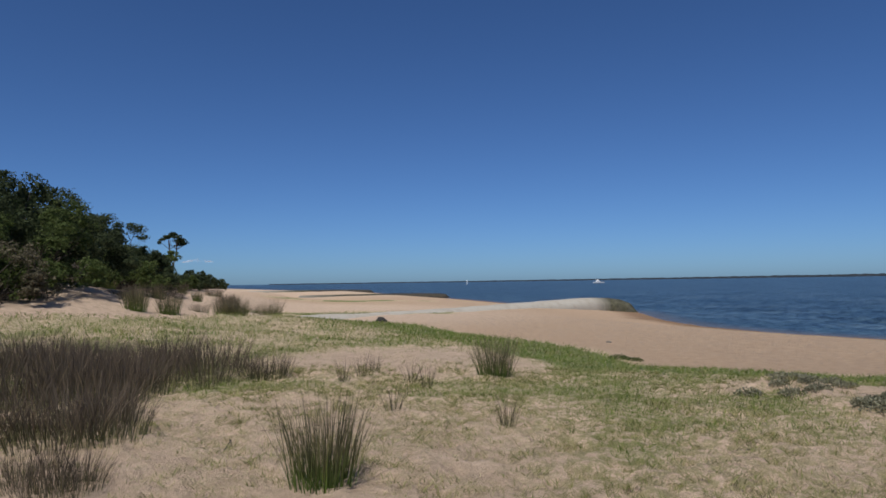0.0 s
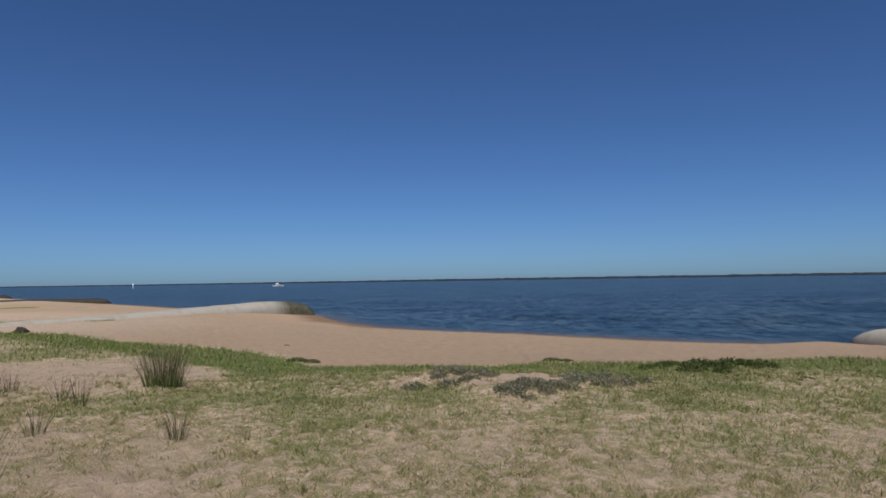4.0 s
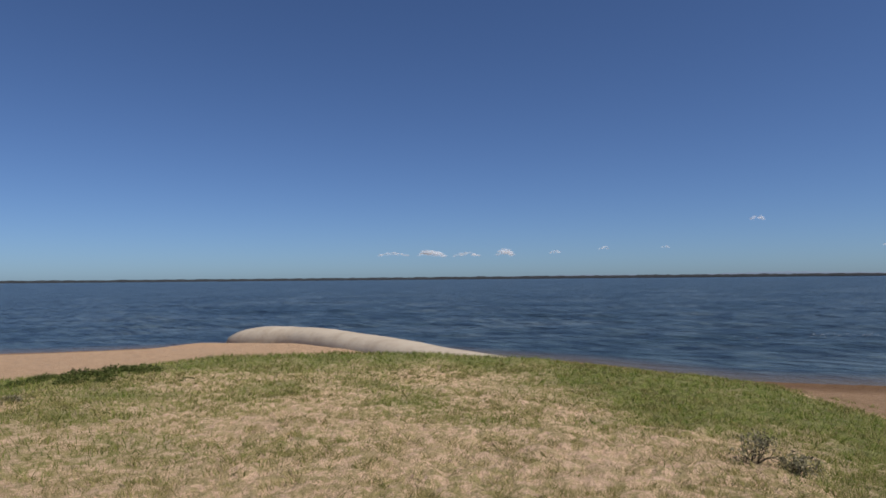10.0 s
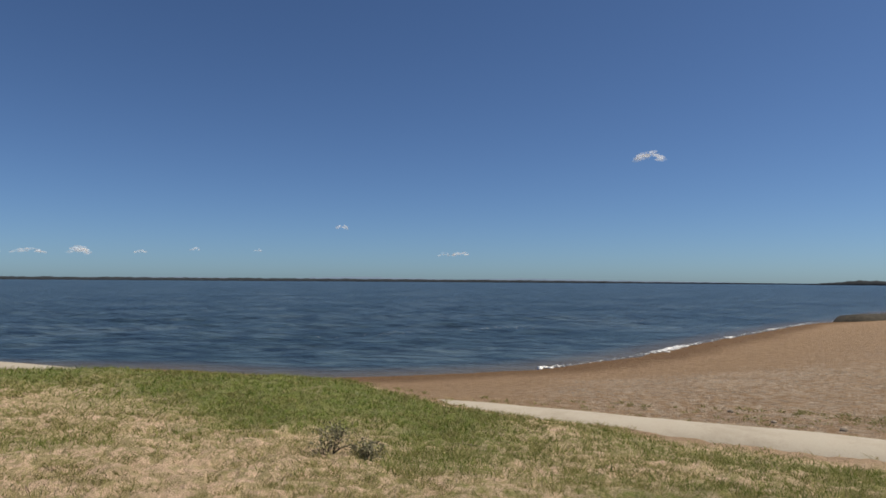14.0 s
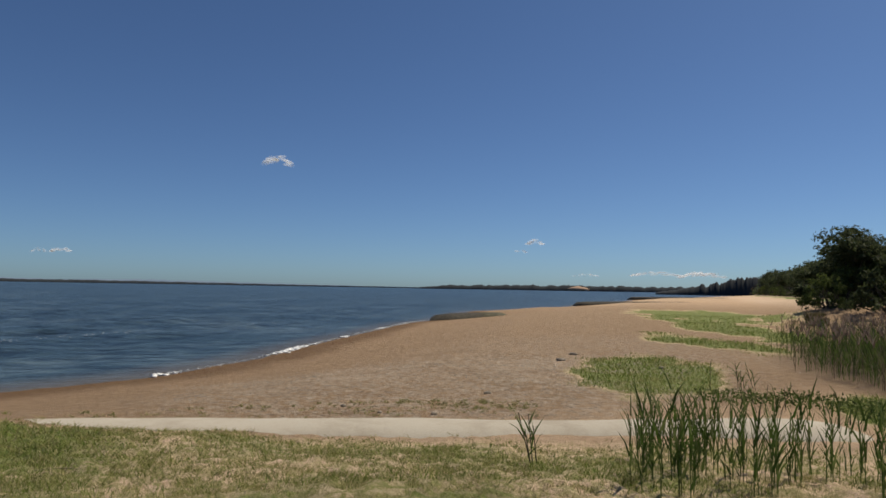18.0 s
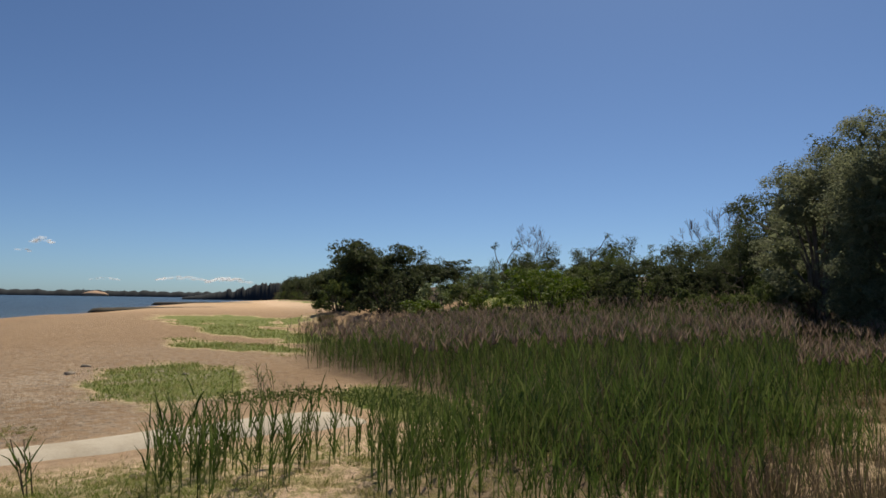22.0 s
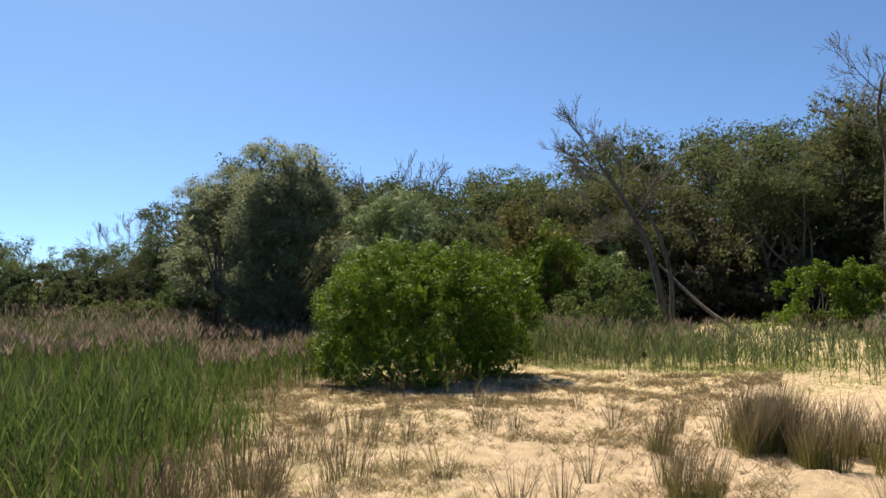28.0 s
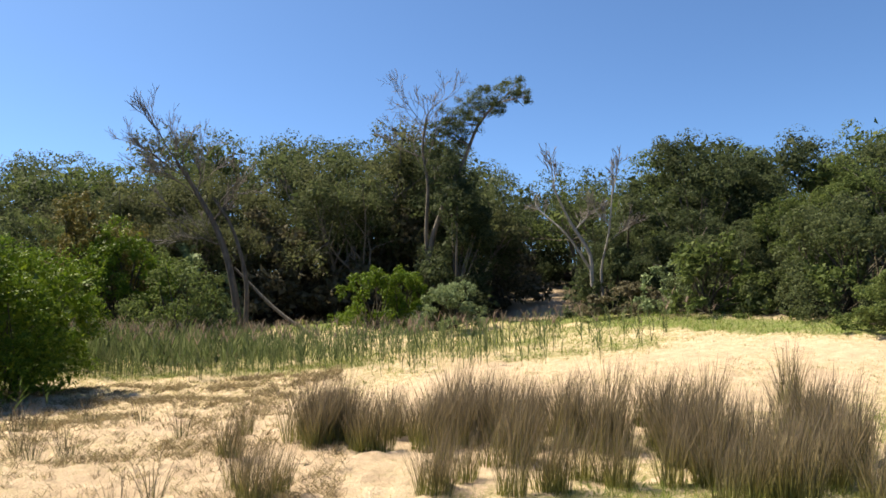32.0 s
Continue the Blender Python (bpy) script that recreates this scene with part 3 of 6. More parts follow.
def joined(pieces):
    """Several (verts, faces) as one."""
    vs, by, off = [], {}, 0
    for v, fs in pieces:
        vs.append(v)
        for f in fs:
            by.setdefault(f.shape[1], []).append(f + off)
        off += len(v)
    return np.concatenate(vs), [np.concatenate(f) for f in by.values()]


def tubes(segs, sides=6):
    """Tapered rods: segs of (p0, p1, r0, r1)."""
    s = np.array([(*a, *b, r, q) for a, b, r, q in segs])
    p0, p1, r0, r1 = s[:, :3], s[:, 3:6], s[:, 6], s[:, 7]
    d = p1 - p0
    d /= np.linalg.norm(d, axis=1, keepdims=True) + 1e-9
    ref = np.where(np.abs(d[:, 2:3]) < 0.9, [[0, 0, 1.0]], [[1.0, 0, 0]])
    u = np.cross(d, ref)
    u /= np.linalg.norm(u, axis=1, keepdims=True)
    w = np.cross(d, u)
    ang = np.arange(sides) * 2 * np.pi / sides
    ring = u[:, None] * np.cos(ang)[None, :, None] + w[:, None] * np.sin(ang)[None, :, None]
    v = np.concatenate([p0[:, None] + ring * r0[:, None, None], p1[:, None] + ring * r1[:, None, None]], 1).reshape(-1, 3)
    base = (np.arange(len(s)) * 2 * sides)[:, None]
    return v, [np.concatenate([base + np.array([j, (j + 1) % sides, sides + (j + 1) % sides, sides + j]) for j in range(sides)])]


def leaf_cards(rng, pos, size, aspect=0.4, out=None, droop=0.2, three=False):
    """Small folded leaves round the given places."""
    n = len(pos)
    d = rng.normal(size=(n, 3))
    if out is not None:
        d += out * 1.1
    d[:, 2] -= droop
    d /= np.linalg.norm(d, axis=1, keepdims=True)
    e = np.cross(d, rng.normal(size=(n, 3)))
    e /= np.linalg.norm(e, axis=1, keepdims=True) + 1e-9
    nrm = np.cross(d, e)
    s = (size * rng.uniform(0.6, 1.3, n))[:, None]
    if three:
        v = np.stack([pos - e * s * aspect / 2, pos + e * s * aspect / 2, pos + d * s], 1).reshape(-1, 3)
        return v, [(np.arange(n) * 3)[:, None] + np.array([0, 1, 2])]
    mid_ = pos + d * s * 0.45 + nrm * s * 0.1
    v = np.stack([pos, mid_ + e * s * aspect / 2, pos + d * s, mid_ - e * s * aspect / 2], 1).reshape(-1, 3)
    return v, [(np.arange(n) * 4)[:, None] + np.array([0, 1, 2, 3])]


def grow(rng, base, way, length, radius, levels, forks=3, spread=0.6, up=0.25, shrink=0.68, bend=0.18, parts=4, bare=0.35):
    """A branching skeleton: rods and the ends of its twigs."""
    segs, tips = [], []

    def limb(p, d, ln, r, level):
        q, here, dirs = np.array(p, float), np.array(d, float), []
        for k in range(parts):
            here = here + rng.normal(size=3) * bend + np.array([0, 0, up * 0.25])
            here /= np.linalg.norm(here)
            nxt = q + here * ln / parts
            segs.append((tuple(q), tuple(nxt), r * (1 - 0.45 * k / parts), r * (1 - 0.45 * (k + 1) / parts)))
            q = nxt
            dirs.append((q.copy(), here.copy(), (k + 1) / parts))
        if level == 0:
            tips.append(q)
            return
        spots = [c for c in dirs if c[2] > bare]
        for k in range(forks):
            c = spots[-1] if k < 1 else spots[rng.integers(len(spots))]
            nd = c[1] + rng.normal(size=3) * spread + np.array([0, 0, up])
            nd /= np.linalg.norm(nd)
            limb(c[0], nd, ln * shrink * rng.uniform(0.75, 1.15), r * 0.55, level - 1)

    limb(base, way, length, radius, levels)
    return segs, np.array(tips)


def inner_leaves(rng, centres, radii, count=9):
    """Larger leaf sprays deep in each puff."""
    p = np.repeat(centres, count, 0) + rng.normal(size=(len(centres) * count, 3)) * np.repeat(radii, count, 0) * 0.34
    v, f = leaf_cards(rng, p, 1.0, 0.6, three=True)
    s = np.repeat(radii[:, 0], count)
    v = (v.reshape(-1, 3, 3) - p[:, None]) * s[:, None, None] * 0.34 + p[:, None]
    return v.reshape(-1, 3), f


def sprays(rng, centres, radii, subs, per, leaf, aspect=0.5, flat=0.75, small=0.42, lift=0.35):
    """Foliage in clusters: each lobe carries rounded sprays on its outside, each spray a shell of small leaves."""
    n = len(centres) * subs
    d = rng.normal(size=(n, 3)) + np.array([0, 0, lift])
    d /= np.linalg.norm(d, axis=1, keepdims=True)
    r = np.repeat(radii, subs)
    c = np.repeat(centres, subs, 0) + d * (r * rng.uniform(0.55, 0.95, n))[:, None] * np.array([1, 1, flat])
    q = r * small * rng.uniform(0.65, 1.25, n)
    m = n * per
    e = rng.normal(size=(m, 3)) + np.array([0, 0, lift])
    e /= np.linalg.norm(e, axis=1, keepdims=True)
    p = np.repeat(c, per, 0) + e * (np.repeat(q, per) * rng.uniform(0.25, 1.0, m) ** 0.5)[:, None] * np.array([1, 1, flat])
    up = e * np.array([1, 1, 1 / flat]) + rng.normal(size=(m, 3)) * 0.38
    up /= np.linalg.norm(up, axis=1, keepdims=True)
    along_ = np.cross(up, rng.normal(size=(m, 3)))
    along_ /= np.linalg.norm(along_, axis=1, keepdims=True) + 1e-9
    side = np.cross(up, along_)
    s = (leaf * rng.uniform(0.6, 1.3, m))[:, None]
    v = np.stack([p - side * s * aspect / 2, p + side * s * aspect / 2, p + along_ * s - up * s * 0.15], 1).reshape(-1, 3)
    return v, [(np.arange(m) * 3)[:, None] + np.array([0, 1, 2])]


def make_tree(seed, tall, leaf_mat, wood=BARK, stems=1, sides=4, leaf=0.2, per_tip=110, puff=0.85, lean=(0.0, 0.0), trunk_share=0.4, spread=0.75, levels=2, forks=4, flat=0.75, aspect=0.45, up=0.25):
    """Meshes of a tree at the origin, of about that height: a mesh for each stem with its limbs, and one for the crown."""
    rng = np.random.default_rng(seed)
    wood_parts, tips = [], []
    for k in range(stems):
        many = stems > 1
        d = np.array([lean[0] + rng.normal() * 0.2 * many, lean[1] + rng.normal() * 0.2 * many, 1.0])
        d /= np.linalg.norm(d)
        start = np.array([rng.normal() * 0.3, rng.normal() * 0.3, 0]) * many + np.array([0, 0, -0.3])
        s, t = grow(rng, start, d, tall * trunk_share, 0.016 * tall / stems ** 0.3 + 0.02, levels, forks, spread, up)
        wood_parts.append(s)
        tips.append(t)
    tips = np.concatenate(tips)
    k = (tall - puff * 0.6) / tips[:, 2].max()
    tips = tips * k
    size = rng.uniform(0.65, 1.2, len(tips)) * puff
    r = size[:, None] * np.array([[0.8, 0.8, 0.8 * flat]])
    v, f = joined([sprays(rng, tips, size, 9, max(3, per_tip // 9), leaf, aspect * 1.35, flat, 0.46), inner_leaves(rng, tips, r, 22)])
    stems_ = [mesh_from("trunk", *tubes([(np.array(a) * k, np.array(b) * k, r, q) for a, b, r, q in s], sides), wood, True) for s in wood_parts]
    return stems_, mesh_from("crown", v, f, leaf_mat)


def tree_thing(name, meshes, x, y, turn, scale, label, category="tree", group="", sink=0.1):
    e = empty(name, x, y, height_at(x, y) - sink, turn, scale)
    for me in meshes[0]:
        part("trunk", me, e)
    if meshes[1]:
        part("crown", meshes[1], e)
    return tagged(e, label, category, group)


def make_shrub(seed, wide, tall, leaf_mat, leaf=0.09, count=6000, lumps=26, aspect=0.5, fill=0.75, skirt=0.12, boxy=2.0):
    """Meshes of a bush: stems and a lumpy shell of leaves."""
    rng = np.random.default_rng(seed)
    a, u = rng.uniform(0, 2 * np.pi, lumps), rng.uniform(0.0, 1.0, lumps)
    c = (1 - u ** boxy) ** 0.5
    size = rng.uniform(0.20, 0.36, lumps)
    ring = max(6, lumps // 6)
    a[:ring], u[:ring], c[:ring] = np.arange(ring) * 2 * np.pi / ring, 0.02, 1.05
    out_ = rng.uniform(0.80, 1.12, lumps)
    centre = np.stack([np.cos(a) * c * out_ * wide / 2 * 0.78, np.sin(a) * c * out_ * wide / 2 * 0.78, (skirt + (1 - skirt) * u * 0.8 * rng.uniform(0.82, 1.1, lumps)) * tall], 1)
    each = np.array([wide / 2, wide / 2, tall * 0.62]) * fill
    size = size * each[:2].mean()
    inner = size[:, None] * np.array([[0.95, 0.95, 0.95 * each[2] / each[0]]])
    v, f = joined([sprays(rng, centre, size * 1.1, 8, max(6, count // (lumps * 8)), leaf * 0.9, aspect * 1.3, min(1.1, each[2] / each[0])), inner_leaves(rng, centre, inner, 24)])
    v[:, 2] = np.where(v[:, 2] < 0.03, 0.03 + np.abs(v[:, 2]) * 0.4, v[:, 2])
    segs = []
    for k in range(lumps):
        foot = np.array([rng.normal() * wide * 0.07, rng.normal() * wide * 0.07, -0.1])
        mid_ = (foot + centre[k]) / 2 + np.array([rng.normal() * 0.08, rng.normal() * 0.08, 0.1]) * wide * 0.3
        r = 0.012 * tall + 0.004
        segs += [(foot, mid_, r, r * 0.7), (mid_, centre[k], r * 0.7, r * 0.3)]
    return mesh_from("stems", *tubes(segs, 3), STEM, True), mesh_from("foliage", v, f, leaf_mat)


def make_lobed(seed, wide, tall, leaf_mat, lobes=22, per=900, leaf=0.14, low=0.12):
    """Meshes of a full tree whose crown is made of separate rounded lobes with dark gaps between them."""
    rng = np.random.default_rng(seed)
    a, u = rng.uniform(0, 2 * np.pi, lobes), np.linspace(low, 1.0, lobes) + rng.normal(size=lobes) * 0.04
    c = np.sqrt(np.clip(1 - ((u - 0.35) / 0.72) ** 2, 0.03, 1)) * rng.uniform(0.75, 1.0, lobes)
    size = rng.uniform(0.13, 0.21, lobes) * (wide + tall) / 2
    centre = np.stack([np.cos(a) * c * (wide / 2 - size * 0.8), np.sin(a) * c * (wide / 2 - size * 0.8), u * (tall - size * 0.9)], 1)
    v, f = joined([sprays(rng, centre, size, 13, per // 13, leaf, 0.62, 0.8, 0.42), inner_leaves(rng, centre, size[:, None] * np.array([[0.9, 0.9, 0.75]]), 60)])
    segs = []
    for k in range(lobes):
        mid_ = np.array([centre[k][0] * 0.35, centre[k][1] * 0.35, centre[k][2] * 0.55])
        segs += [(np.array([rng.normal() * 0.15, rng.normal() * 0.15, -0.1]), mid_, 0.012 * tall, 0.008 * tall), (mid_, centre[k], 0.008 * tall, 0.003 * tall)]
    return [mesh_from("trunk", *tubes(segs, 6), BARK, True)], mesh_from("crown", v, f, leaf_mat)


def shrub_thing(name, meshes, x, y, turn, scale, label, group=""):
    e = empty(name, x, y, height_at(x, y) - 0.04, turn, scale)
    part("woody_base", meshes[0], e)
    part("foliage", meshes[1], e)
    return tagged(e, label, "shrub", group)


def make_tussock(seed, wide, tall, count, mat, width=0.006, spread=0.28, curl=0.16, wind=None):
    rng = np.random.default_rng(seed)
    a, r = rng.uniform(0, 2 * np.pi, count), wide / 2 * np.sqrt(rng.uniform(0, 1, count))
    pos = np.stack([np.cos(a) * r, np.sin(a) * r, 0 * a - 0.03], 1)
    ln = tall * rng.uniform(0.55, 1.08, count)
    lean = spread * (r / (wide / 2)) * rng.uniform(0.2, 1.2, count) + rng.normal(size=count) * 0.04
    head = a + rng.normal(size=count) * 0.4
    cu = np.abs(rng.normal(size=count)) * curl
    if wind is not None:
        head = np.where(rng.uniform(size=count) < 0.55, wind + rng.normal(size=count) * 0.5, head)
        cu = cu + 0.07
    w = np.full(count, width) * rng.uniform(0.7, 1.4, count)
    outer = lean + cu > np.median(lean + cu)
    made = []
    for who in (~outer, outer):
        me = mesh_from("tuft", *blades(rng, pos[who], ln[who], w[who], lean[who], cu[who], 3, head[who]), mat)
        with_attr(me, "along", along(int(who.sum()), 3))
        made.append(me)
    return made


# ---- the woods behind the beach ----
SKYLINE = [(-95, 13.5), (-75, 12), (-64, 9.5), (-58.9, 7.9), (-58, 7.3), (-55.4, 7.0), (-54.5, 5.0), (-52.4, 4.5), (-49.6, 3.6), (-48, 2.7), (-47.2, 1.4), (-45.5, 0.7), (-44, -0.3), (-43, -0.3), (133.5, 0.3), (136, 0.8),
           (137.8, 1.5), (141.5, 1.9), (143.2, 2.7), (144.9, 4.1), (147.2, 4.4), (150, 4.0), (152.2, 3.5), (155, 3.4), (158, 4.5), (160, 5.2), (163, 4.5), (167, 5.4), (171.9, 5.2), (173.4, 6.1), (177.6, 7.1), (179, 9.6),
           (183, 11.4), (187, 12.6), (188.8, 13), (190, 10.5), (192.4, 10.3), (193.4, 11.2), (198.5, 11.5), (203, 11.8), (207.9, 12), (209.1, 10.9), (211.3, 12.6), (216.7, 13.9), (221.8, 15.4), (227.8, 16), (232, 15.4),
           (236.3, 13.3), (241.8, 12.6), (243, 11.6), (246.3, 12.3), (249.7, 12.3), (253.3, 12.9), (255.5, 13.4), (260, 12.7), (264.2, 11.9), (266, 11.5), (266.8, 13.1), (268.5, 13.4), (275, 13.5)]


def skyline(az):
    az = (az + 95) % 360 - 95
    return float(np.interp(az, [a for a, _ in SKYLINE], [e for _, e in SKYLINE]))


def room_under(x, y):
    """How tall a tree at that place may be to keep under the line of the woods."""
    az, d = math.degrees(math.atan2(x, y)), math.hypot(x, y)
    return EYE + d * math.tan(radians(skyline(az))) - height_at(x, y)


rng_w = np.random.default_rng(77)
KINDS = [
    ([make_tree(100 + k, 7.0, DARK, stems=2, per_tip=560, leaf=0.1) for k in range(3)], [make_tree(160 + k, 7.0, DARK, sides=3, leaf=0.13, per_tip=260, puff=1.2, trunk_share=0.28) for k in range(3)],
     "dark-leaved coastal scrub tree with crooked grey stems"),
    ([make_tree(120 + k, 7.0, OLIVE, stems=2, trunk_share=0.5, per_tip=560, puff=1.0, leaf=0.1) for k in range(4)], [make_tree(170 + k, 7.0, OLIVE, sides=3, leaf=0.125, per_tip=260, puff=1.2, trunk_share=0.3) for k in range(3)],
     "olive-green tea tree with several thin bare trunks"),
    ([make_tree(140 + k, 7.0, SCRUB, stems=2, trunk_share=0.36, per_tip=560, leaf=0.1) for k in range(3)], [make_tree(180 + k, 7.0, SCRUB, sides=3, leaf=0.13, per_tip=260, puff=1.2, trunk_share=0.28) for k in range(3)],
     "green coastal banksia with a dense uneven crown"),
]
TEA = [make_tree(150 + k, 7.0, (OLIVE, TEA_LEAF)[k % 2], wood=TEA_BARK, stems=3, sides=6, trunk_share=0.55, per_tip=430, puff=1.05, leaf=0.092, spread=0.5, up=0.3) for k in range(5)]
UNDER = [([make_shrub(200 + k, 3.2, 2.6, m, leaf=0.17, count=2000, lumps=20) for k in range(2)], t) for m, t in (
    (SCRUB, "dense green understorey shrub at the edge of the wood"), (SILVER, "grey-green rounded shrub at the edge of the wood"),
    (BUSH, "bright green leafy shrub at the edge of the wood"), (DARK, "dark shaded shrub at the edge of the wood"), (BRACKEN, "brownish green twiggy shrub at the edge of the wood"))]


def wood_line(step, depth):
    """Places along the edge of the wood, pushed into it by depth."""
    for (ax, ay), (bx, by) in zip(WOOD[2:], WOOD[3:]):
        ln = math.hypot(bx - ax, by - ay)
        if math.hypot(ax, ay) > 175:
            continue
        n = max(1, int(ln / step(math.hypot((ax + bx) / 2, (ay + by) / 2))))
        for k in range(n):
            t = (k + rng_w.uniform(0.1, 0.9)) / n
            q = depth * rng_w.uniform(0.7, 1.3)
            yield ax + (bx - ax) * t + (by - ay) / ln * q, ay + (by - ay) * t - (bx - ax) / ln * q


def in_gap(x, y):
    """The sandy track that leads into the wood."""
    return line_distance(np.array([x]), np.array([y]), TRACK)[0] < 2.1


stood = []
cand_az, cand_d = rng_w.uniform(-66, 270, 9000), np.exp(rng_w.uniform(math.log(18), math.log(170), 9000))
cand_x, cand_y = cand_d * np.sin(np.radians(cand_az)), cand_d * np.cos(np.radians(cand_az))
for az, d, x, y, depth in zip(cand_az, cand_d, cand_x, cand_y, signed(cand_x, cand_y, WOOD, WOODS)):
    gap = (2.35 if depth < 9 else 3.0) * max(1.0, d / 42)
    if not 1.6 < depth < (22 if d < 65 else 14) or in_gap(x, y) or any((x - a) ** 2 + (y - b) ** 2 < gap * gap for a, b in stood):
        continue
    room = room_under(x, y)
    if room < 1.2:
        continue
    stood.append((x, y))
    fine, coarse, label = KINDS[rng_w.choice(3, p=[0.5, 0.2, 0.3] if az < 180 or az > 258 else [0.2, 0.58, 0.22])]
    meshes = fine if depth < 7.5 and d < 60 else coarse
    if 206 < az < 246 and depth < 9:
        meshes, label = TEA, "slender tea tree with bare pale trunks and high crown"
    top = float(np.interp(depth, [1.6, 5, 9, 16], [0.68, 0.92, 1.04, 1.1]))
    h = min(room * top * rng_w.uniform(0.84, 1.0) * (0.9 if az < 0 or az > 246 else 0.95), 12.5)
    tree_thing("tree", meshes[rng_w.integers(len(meshes))], x, y, rng_w.uniform(0, 360), h / 7.0, label, "tree", "trees of the coastal wood")
for depth, lo, hi, sp in ((0.9, 0.3, 0.55, 2.4), (7.0, 0.4, 0.55, 3.0), (14, 0.5, 0.7, 3.2)):
    for x, y in wood_line(lambda d: sp * max(1.0, d / 40), depth):
        az, d = (math.degrees(math.atan2(x, y)) + 95) % 360 - 95, math.hypot(x, y)
        room = room_under(x, y)
        if room < 0.8 or in_gap(x, y) or depth < 2 and 216 < az < 247 or -90 < az < -67 or d > 90 and depth > 2 or 5 < depth < 12 and 214 < az < 237:
            continue
        k = rng_w.choice(5, p=[0.3, 0.08, 0, 0.62, 0] if az > 236 and depth < 2 else [0.42, 0.2, 0.06, 0.24, 0.08] if depth < 2 else [0.3, 0, 0, 0.7, 0])
        meshes, label = UNDER[k]
        h = min(room * rng_w.uniform(lo, hi), 4.2)
        shrub_thing("shrub", meshes[rng_w.integers(2)], x, y, rng_w.uniform(0, 360), h / 2.6, label, "shrubs along the wood")
for az in np.arange(143.5, 184, 2.1):
    d = rng_w.uniform(46, 60) if az < 165 else rng_w.uniform(38, 48)
    x, y = polar(az, d)
    room = room_under(x, y)
    meshes, label = UNDER[int(rng_w.choice([0, 0, 1, 3, 3]))]
    shrub_thing("shrub", meshes[rng_w.integers(2)], x, y, rng_w.uniform(0, 360), max(1.6, room * rng_w.uniform(0.6, 0.8)) / 2.6, label, "shrubs along the wood")
for d0, step in ((35.0, 3.2), (45.0, 3.6)):
    for az in np.arange(213, 239.5, step):
        x, y = polar(az + rng_w.uniform(-0.6, 0.6), d0 + rng_w.uniform(-1, 1))
        meshes, label = UNDER[4]
        shrub_thing("shrub", meshes[rng_w.integers(2)], x, y, rng_w.uniform(0, 360), rng_w.uniform(1.9, 2.3), "brownish shaded shrub deep in the wood", "shrubs along the wood")
for az in np.arange(189, 214, 1.5):
    x, y = polar(az, rng_w.uniform(42, 54))
    _, coarse, label = KINDS[int(rng_w.integers(3))]
    tree_thing("tree", coarse[rng_w.integers(3)], x, y, rng_w.uniform(0, 360), room_under(x, y) * rng_w.uniform(0.88, 0.97) / 7.0, label, "tree", "trees of the coastal wood")
LOW = [make_tree(190 + k, 7.0, DARK, leaf=0.45, per_tip=40, puff=1.8, trunk_share=0.3, flat=0.8) for k in range(3)]
for k in range(170):
    az, d = rng_w.uniform(134.5, 147), rng_w.uniform(190, 420)
    x, y = polar(az, d)
    room = room_under(x, y)
    if room < 2 or signed(np.array([x]), np.array([y]), WOOD, WOODS)[0] < 2:
        continue
    tree_thing("tree", LOW[k % 3], x, y, rng_w.uniform(0, 360), min(room * rng_w.uniform(0.8, 1.02), 14) / 7.0, "dark tree of the woods down the coast", "tree", "trees of the coastal wood")


# ---- the large single plants ----
def at(az, d):
    return polar(az, d)


def broad_bush():
    """A broad flat-topped bush: many upright leafy shoots over dark stems."""
    rng = np.random.default_rng(5)
    rows = [(0.55, 1.95, 11), (1.25, 2.0, 10), (1.95, 1.75, 9), (2.35, 0.95, 6), (2.3, 0.2, 2)]
    centre = np.array([(math.cos(a) * r * 1.0, math.sin(a) * r * 0.86, z + 0.12 * math.sin(2 * a + r)) for z, r, m in rows for a in (np.arange(m) + rng.uniform(0, 1)) * 2 * np.pi / m])
    n = len(centre)
    centre += rng.normal(size=centre.shape) * np.array([0.16, 0.16, 0.12])
    size = rng.uniform(0.52, 0.82, n)
    centre[:, 2] = np.minimum(centre[:, 2], 2.98 - size)
    v, f = joined([sprays(rng, centre, size, 36, 84, 0.056, 0.5, 1.0, 0.25, 0.25), inner_leaves(rng, centre * np.array([0.92, 0.92, 0.95]), size[:, None] * np.array([[1.0, 1.0, 1.0]]), 60)])
    v[:, 2] = np.where(v[:, 2] < 0.05, 0.05 + np.abs(v[:, 2]) * 0.3, v[:, 2])
    segs = []
    for k in range(n):
        foot = np.array([centre[k][0] * 0.45 + rng.normal() * 0.2, centre[k][1] * 0.45 + rng.normal() * 0.2, -0.1])
        mid_ = (foot + centre[k]) / 2 + rng.normal(size=3) * 0.12
        segs += [(foot, mid_, 0.022, 0.015), (mid_, centre[k], 0.015, 0.006)]
    return mesh_from("stems", *tubes(segs, 5), STEM, True), mesh_from("foliage", v, f, BUSH)


shrub_thing("broad_bush", broad_bush(), *at(-161.9, 15.7), 18, 1.07, "broad bright green leafy bush standing alone on sand")


